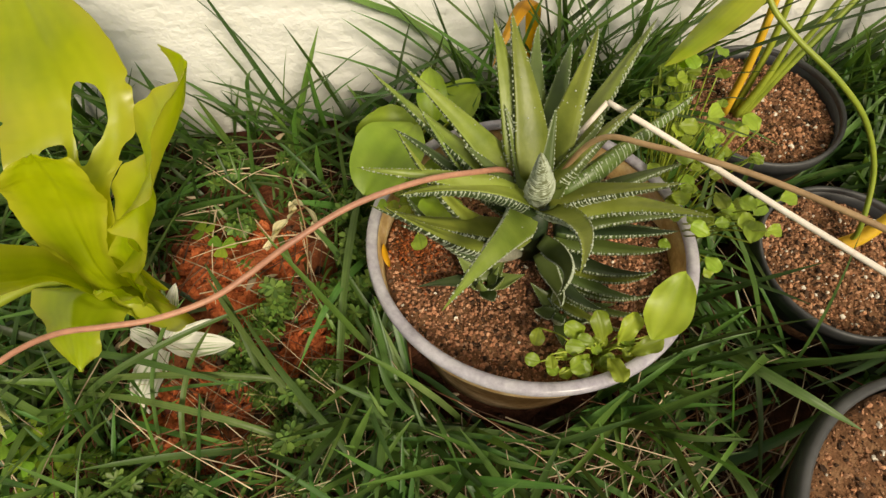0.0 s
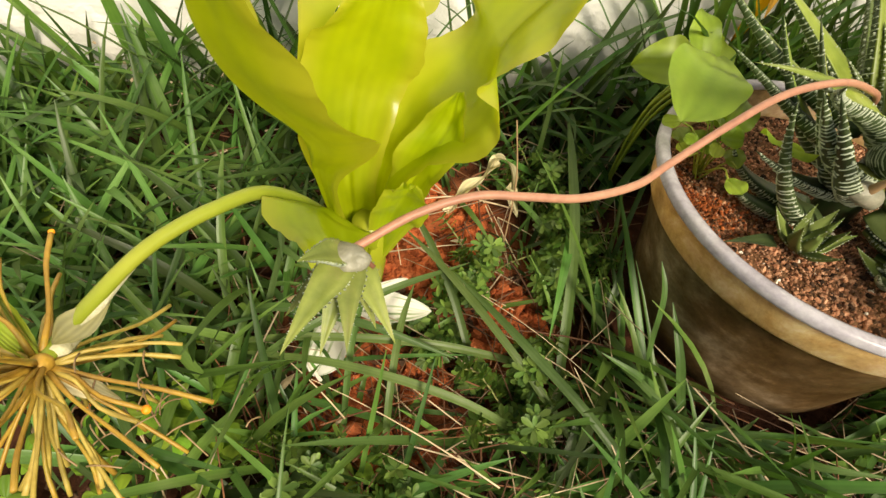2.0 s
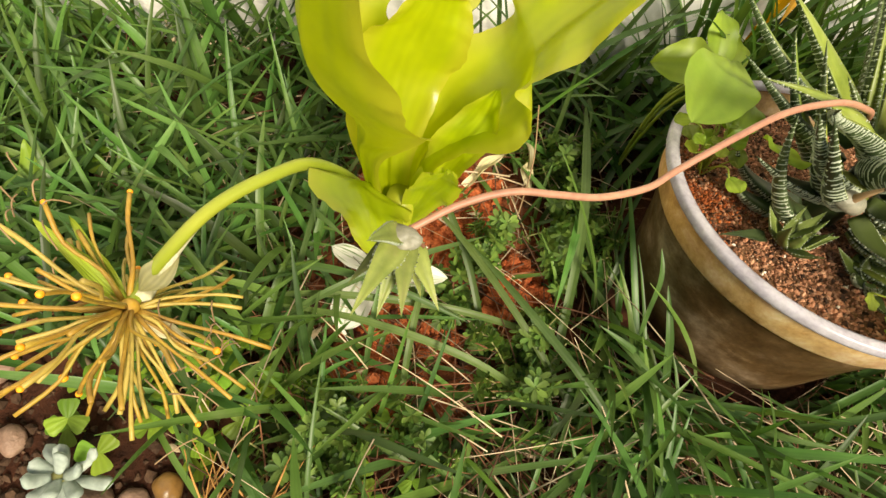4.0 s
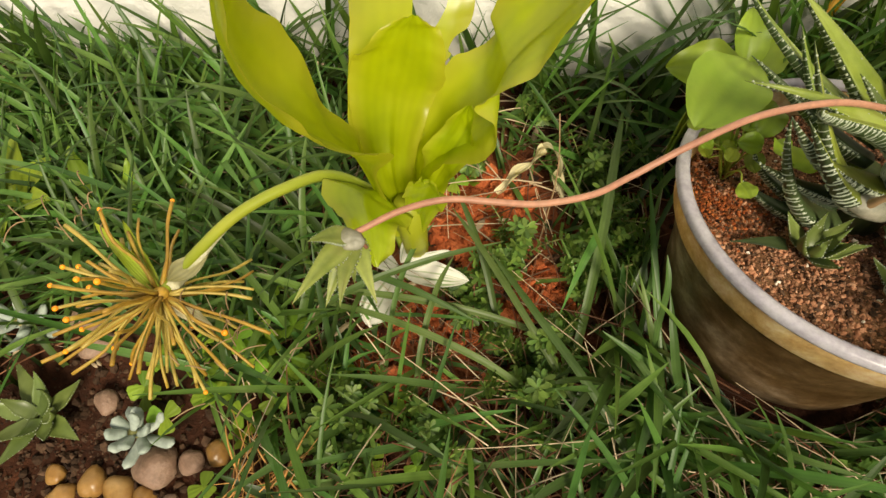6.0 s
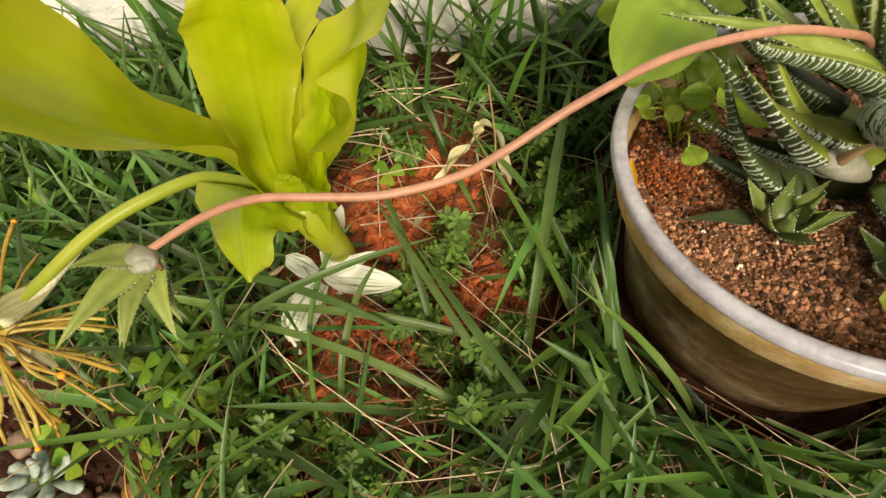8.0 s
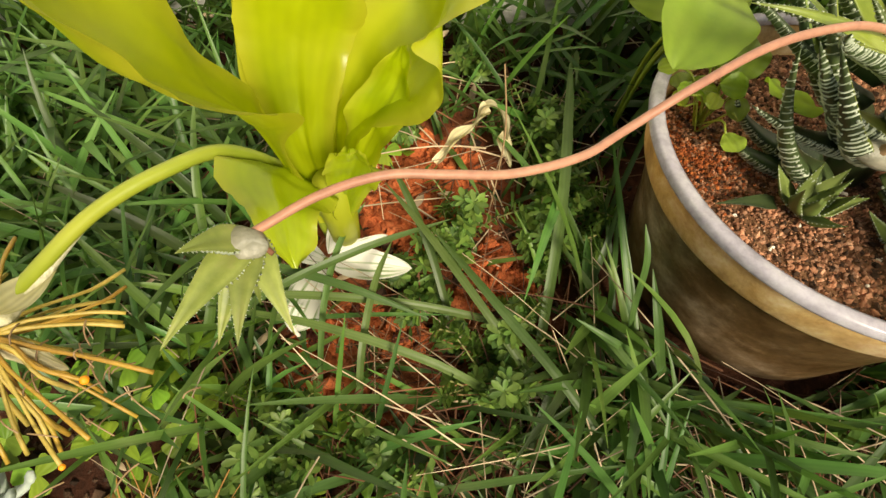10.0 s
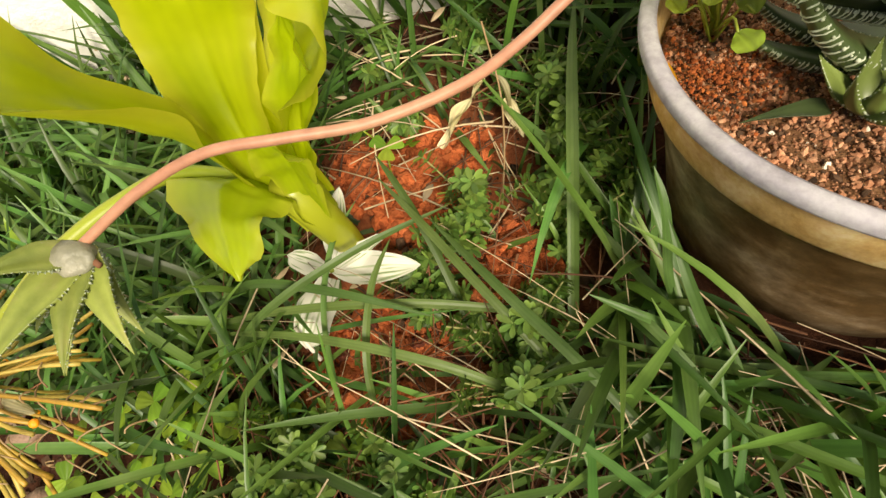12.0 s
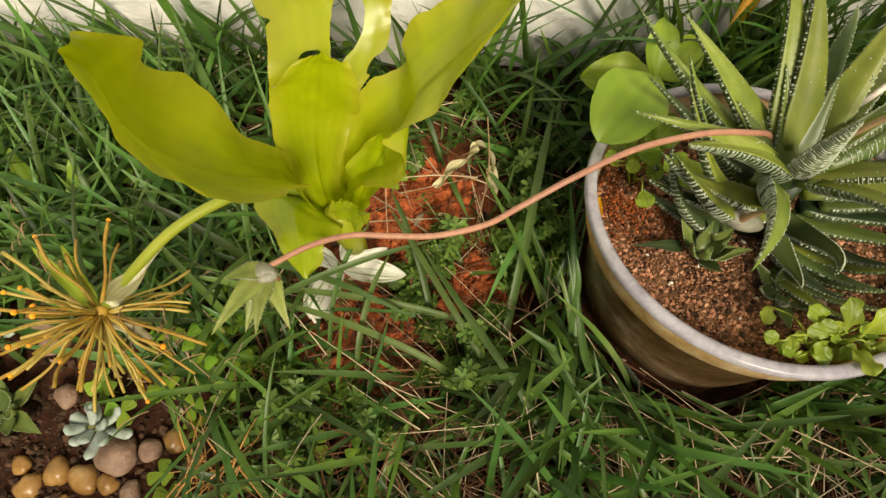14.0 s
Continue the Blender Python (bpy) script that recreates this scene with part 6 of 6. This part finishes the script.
# ---- grass ----
def thin(x, y):
    """Share of blades that grow at a place."""
    d = 0.62 + 0.4 * noise.noise(V(x * 16, y * 16, 7.0))
    if x < -0.19 and y > 0.05:
        d += 0.35
    if y > 0.17:
        d *= 0.72
    for cx, cy, r in RED + WET:
        if math.hypot(x - cx, y - cy) < r:
            d = min(d, 0.06)
    if math.hypot((x - DIRT[0]) / 1.1, y - DIRT[1]) < DIRT[2]:
        d = min(d, 0.05)
    if math.hypot((x + 0.105) / 0.9, y - 0.10) < 0.085:
        d = min(d, 0.17)
    if math.hypot(x + 0.190, y + 0.030) < 0.030:
        d = min(d, 0.10)
    if math.hypot((x - 0.05) / 2.2, y + 0.005) < 0.06:
        d = min(d, 0.40)
    if math.hypot((x - 0.140) / 1.4, y - 0.038) < 0.034:
        d = min(d, 0.16)
    return d


def blades(name, n, area, rows, seed, label, hole=None, wide=1.0, tall=1.0, fade=None):
    """Folded, bending grass blades in one mesh."""
    rng = np.random.default_rng(seed)
    vs, fs, made, tries = [], [], 0, 0
    x0, x1, y0, y1 = area
    uvs = []
    while made < n and tries < n * 40:
        tries += 1
        x, y = rng.uniform(x0, x1), rng.uniform(y0, y1)
        if hole and hole[0] < x < hole[1] and hole[2] < y < hole[3]:
            continue
        if fade and rng.random() > math.exp(-(math.hypot(x, y - 0.1) / fade) ** 1.5):
            continue
        if blocked(x, y, 0.0, 0.004) or rng.random() > thin(x, y):
            continue
        near_wall = wall_y(x) - y < 0.05
        L = tall * rng.uniform(0.035, 0.115) * (1.3 if near_wall and x > -0.3 and rng.random() < 0.5 else 1.0)
        az = rng.uniform(0, 6.283)
        lean0 = rng.uniform(0.25, 1.15) * (0.45 if near_wall else 1.0)
        curl = rng.uniform(0.0, 0.9) if rng.random() < 0.75 else rng.uniform(0.9, 1.6)
        w = (0.0021 + 0.0030 * rng.random() ** 1.3) * wide
        if y > 0.16:
            w *= 1.25
        if x < -0.19 and y > 0.04:
            L, w = L * 0.9, w * 1.05
        dx, dy = math.cos(az), math.sin(az)
        tw = rng.uniform(-0.5, 0.5)
        p = np.array([x, y, lie(x, y) - 0.003])
        ok, pts = True, []
        bow = rng.uniform(-0.3, 0.3)
        for k in range(rows):
            v = k / (rows - 1)
            pts.append((p.copy(), v))
            th = min(lean0 + curl * v, 1.75)
            a2 = az + bow * v
            p = p + np.array([math.cos(a2) * math.sin(th), math.sin(a2) * math.sin(th), math.cos(th)]) * L / (rows - 1)
            if k and (blocked(p[0], p[1], p[2]) or p[2] < -0.012):
                ok = False
                break
            if k and math.hypot((p[0] - DIRT[0]) / 1.1, p[1] - DIRT[1]) < DIRT[2] * 0.8 and rng.random() < 0.6:
                ok = False
                break
            if k and any(math.hypot(p[0] - cx, p[1] - cy) < cr for cx, cy, cr in RED) and rng.random() < 0.62:
                ok = False
                break
            if k and math.hypot((p[0] + 0.105) / 0.9, p[1] - 0.10) < 0.075 and rng.random() < 0.22:
                ok = False
                break
            if p[2] > 0.115 and not near_wall:
                ok = False
                break
        if not ok:
            continue
        b = len(vs)
        for q, v in pts:
            ww = w * 0.5 * (0.75 + 0.5 * v) * (1 - v ** 3) + 0.00012
            sx, sy = -math.sin(az + tw * v), math.cos(az + tw * v)
            th = min(lean0 + curl * v, 1.75)
            fx, fz = -math.cos(th) * 0.35 * ww, math.sin(th) * 0.35 * ww
            vs.append((q[0] - sx * ww + dx * fx, q[1] - sy * ww + dy * fx, q[2] + fz))
            vs.append((q[0], q[1], q[2]))
            vs.append((q[0] + sx * ww + dx * fx, q[1] + sy * ww + dy * fx, q[2] + fz))
        for k in range(rows - 1):
            a = b + 3 * k
            fs.append((a, a + 1, a + 4, a + 3))
            fs.append((a + 1, a + 2, a + 5, a + 4))
            for j in (0, 1):
                uvs += [(0.5 * j, k / rows), (0.5 * j + 0.5, k / rows), (0.5 * j + 0.5, (k + 1) / rows), (0.5 * j, (k + 1) / rows)]
        made += 1
    me = raw_mesh(name, vs, fs, M_GRASS)
    layer = me.uv_layers.new(name="UVMap")
    layer.data.foreach_set("uv", np.array(uvs, dtype=np.float32).ravel())
    ob = new(name, me)
    tagged(ob, label, "grass", "", "stuff")


def hero_blade(pts, width, seed):
    """One long folded blade through the points."""
    rg = random.Random(seed)
    path = smooth_path(pts, 6)
    t = thing("grass_blade", path[0], "long arching green grass blade above the lawn", "grass blade", "long grass blades")
    bm = bmesh.new()
    up = V(rg.uniform(-0.4, 0.4), -0.5, 1)

    def f(u, v):
        x = v * (len(path) - 1)
        i = min(int(x), len(path) - 2)
        c, d = path[i].lerp(path[i + 1], x - i), (path[i + 1] - path[i]).normalized()
        s = d.cross(up).normalized()
        w = width * 0.42 * (0.8 + 0.4 * v) * (1 - v ** 4) + 0.0001
        return c + s * u * w + s.cross(d) * abs(u) * w * 0.35
    part("blade", sheet(bm, f, 4, 24), M_BLADE, t)


hero_blade([(-0.057, 0.052, -0.002), (-0.053, 0.11, 0.030), (-0.050, 0.16, 0.034), (-0.046, 0.208, 0.026)], 0.0058, 1)
hero_blade([(-0.016, 0.052, -0.002), (-0.026, 0.066, 0.030), (-0.029, 0.078, 0.056), (-0.032, 0.088, 0.066)], 0.0042, 2)
hero_blade([(0.00, 0.040, -0.002), (-0.016, 0.048, 0.03), (-0.024, 0.056, 0.05), (-0.030, 0.072, 0.064)], 0.0044, 3)
hero_blade([(-0.090, 0.050, -0.002), (-0.105, 0.085, 0.022), (-0.118, 0.108, 0.034), (-0.128, 0.122, 0.040)], 0.0042, 4)
hero_blade([(-0.040, 0.020, -0.002), (-0.080, 0.060, 0.028), (-0.108, 0.092, 0.034), (-0.130, 0.118, 0.030)], 0.0040, 5)
hero_blade([(-0.050, 0.066, -0.002), (-0.110, 0.066, 0.022), (-0.165, 0.064, 0.026), (-0.210, 0.060, 0.018)], 0.0042, 6)
hero_blade([(0.00, -0.005, -0.002), (0.030, -0.012, 0.030), (0.075, -0.018, 0.040), (0.12, -0.02, 0.034)], 0.0050, 7)
hero_blade([(0.020, 0.035, -0.002), (0.035, 0.010, 0.026), (0.055, -0.02, 0.034), (0.085, -0.052, 0.026)], 0.0056, 8)
hero_blade([(0.125, 0.045, -0.002), (0.130, 0.020, 0.04), (0.128, -0.004, 0.052), (0.118, -0.040, 0.036)], 0.0052, 9)
hero_blade([(0.140, 0.095, 0.0), (0.135, 0.07, 0.05), (0.150, 0.05, 0.066), (0.175, 0.035, 0.062)], 0.0060, 10)
hero_blade([(-0.300, 0.20, 0.0), (-0.330, 0.17, 0.03), (-0.315, 0.15, 0.036), (-0.298, 0.12, 0.02)], 0.0048, 11)

hero_blade([(-0.205, 0.042, -0.002), (-0.172, 0.060, 0.030), (-0.135, 0.082, 0.036), (-0.100, 0.104, 0.028)], 0.0040, 12)
hero_blade([(-0.215, 0.078, -0.002), (-0.180, 0.076, 0.026), (-0.140, 0.068, 0.032), (-0.105, 0.060, 0.024)], 0.0044, 13)
hero_blade([(-0.148, 0.030, -0.002), (-0.147, 0.060, 0.026), (-0.143, 0.085, 0.036), (-0.136, 0.104, 0.036)], 0.0036, 14)
hero_blade([(-0.060, 0.030, -0.002), (-0.100, 0.042, 0.024), (-0.150, 0.052, 0.030), (-0.200, 0.058, 0.020)], 0.0042, 15)
hero_blade([(-0.010, -0.010, -0.002), (-0.045, 0.030, 0.026), (-0.080, 0.066, 0.034), (-0.108, 0.098, 0.030)], 0.0046, 16)
hero_blade([(-0.130, 0.020, -0.002), (-0.130, 0.044, 0.022), (-0.128, 0.070, 0.030), (-0.124, 0.092, 0.026)], 0.0036, 17)
hero_blade([(-0.020, 0.015, -0.002), (0.020, -0.012, 0.026), (0.060, -0.030, 0.030), (0.105, -0.050, 0.022)], 0.0050, 19)
hero_blade([(-0.035, 0.070, -0.002), (-0.040, 0.060, 0.030), (-0.030, 0.044, 0.038), (-0.012, 0.024, 0.026)], 0.0040, 20)

hero_blade([(0.050, 0.036, -0.002), (0.056, 0.034, 0.026), (0.068, 0.036, 0.044), (0.084, 0.040, 0.058)], 0.0040, 21)
hero_blade([(0.018, 0.034, -0.002), (0.020, 0.030, 0.024), (0.030, 0.024, 0.036), (0.048, 0.020, 0.044)], 0.0036, 22)
hero_blade([(0.096, 0.048, -0.002), (0.100, 0.040, 0.028), (0.112, 0.034, 0.046), (0.132, 0.032, 0.056)], 0.0042, 23)
hero_blade([(-0.012, 0.058, -0.002), (-0.020, 0.052, 0.022), (-0.034, 0.052, 0.038), (-0.052, 0.058, 0.046)], 0.0040, 24)

LAWN = (-0.62, 0.50, -0.17, 0.268)
blades("lawn_grass", 4700, LAWN, 8, 31, "dense lawn of narrow dark green grass blades")
blades("side_grass", 520, (-0.62, -0.19, 0.03, 0.265), 7, 39, "dense short green grass beside the bare corner", None, 1.1, 0.85)
blades("wall_grass", 330, (-0.34, 0.45, 0.205, 0.275), 8, 35, "tall grass blades crowding the foot of the wall", None, 1.15, 1.05)
blades("corner_grass", 640, (0.02, 0.48, 0.215, 0.280), 8, 38, "tall rank grass standing against the wall behind the pots", None, 1.0, 1.45)
blades("pot_grass", 420, (0.10, 0.42, 0.05, 0.275), 8, 37, "tall grass blades growing between the black pots", None, 0.85, 1.2)
blades("short_grass", 420, (-0.185, -0.035, 0.01, 0.19), 5, 36, "short fine grass sprouting between the clay lumps", None, 0.62, 0.42)
blades("tub_grass", 200, (TUB.x - 0.085, TUB.x + 0.085, TUB.y - 0.085, TUB.y - 0.01), 8, 33, "grass blades crowding round the foot of the tub")
blades("outer_grass", 17000, (-3.2, 3.2, -3.2, 0.6), 4, 32, "rough lawn of green grass blades", LAWN, 1.7, 1.0, 1.3)


# ---- litter ----
def flakes(name, centre, spread, n, size, material, label, seed):
    """Dry curled scraps of leaf."""
    rg = random.Random(seed)
    bm = bmesh.new()
    for i in range(n):
        x, y = centre[0] + rg.gauss(0, spread[0]), centre[1] + rg.gauss(0, spread[1])
        if blocked(x, y, 0):
            continue
        a, L = rg.uniform(0, 6.28), size * rg.uniform(0.5, 1.4)
        d = V(math.cos(a), math.sin(a), rg.uniform(-0.2, 0.4))
        b = V(x, y, lie(x, y) + rg.uniform(0.001, 0.012))
        sheet(bm, leaf_fn([b, b + d * L * 0.5 + V(0, 0, L * 0.2), b + d * L], V(-d.y, d.x, rg.uniform(-0.4, 0.4)), L * 0.35, ovate(0.8, 0.45), rg.uniform(0.2, 0.9)), 4, 6)
    ob = new(name, mesh_of(name, bm, material))
    tagged(ob, label, "leaf litter", "", "stuff")


flakes("leaf_litter", (0.02, -0.02), (0.10, 0.03), 90, 0.010, M_THATCH, "dry tan scraps of leaf under the grass", 51)
flakes("leaf_litter", (-0.2, 0.10), (0.16, 0.09), 80, 0.009, M_STRAW, "dry tan scraps of leaf under the grass", 52)

seed_rng = np.random.default_rng(91)
heads = [(seed_rng.normal(-0.272, 0.020), seed_rng.normal(0.214, 0.008), seed_rng.uniform(0.012, 0.034)) for _ in range(60)]
tagged(new("dry_seed_heads", grains("dry_seed_heads", heads, 0.0006 + 0.0012 * seed_rng.random(60), M_STRAW, seed_rng)), "dry pinkish seed heads caught in the grass", "seeds", "", "stuff")
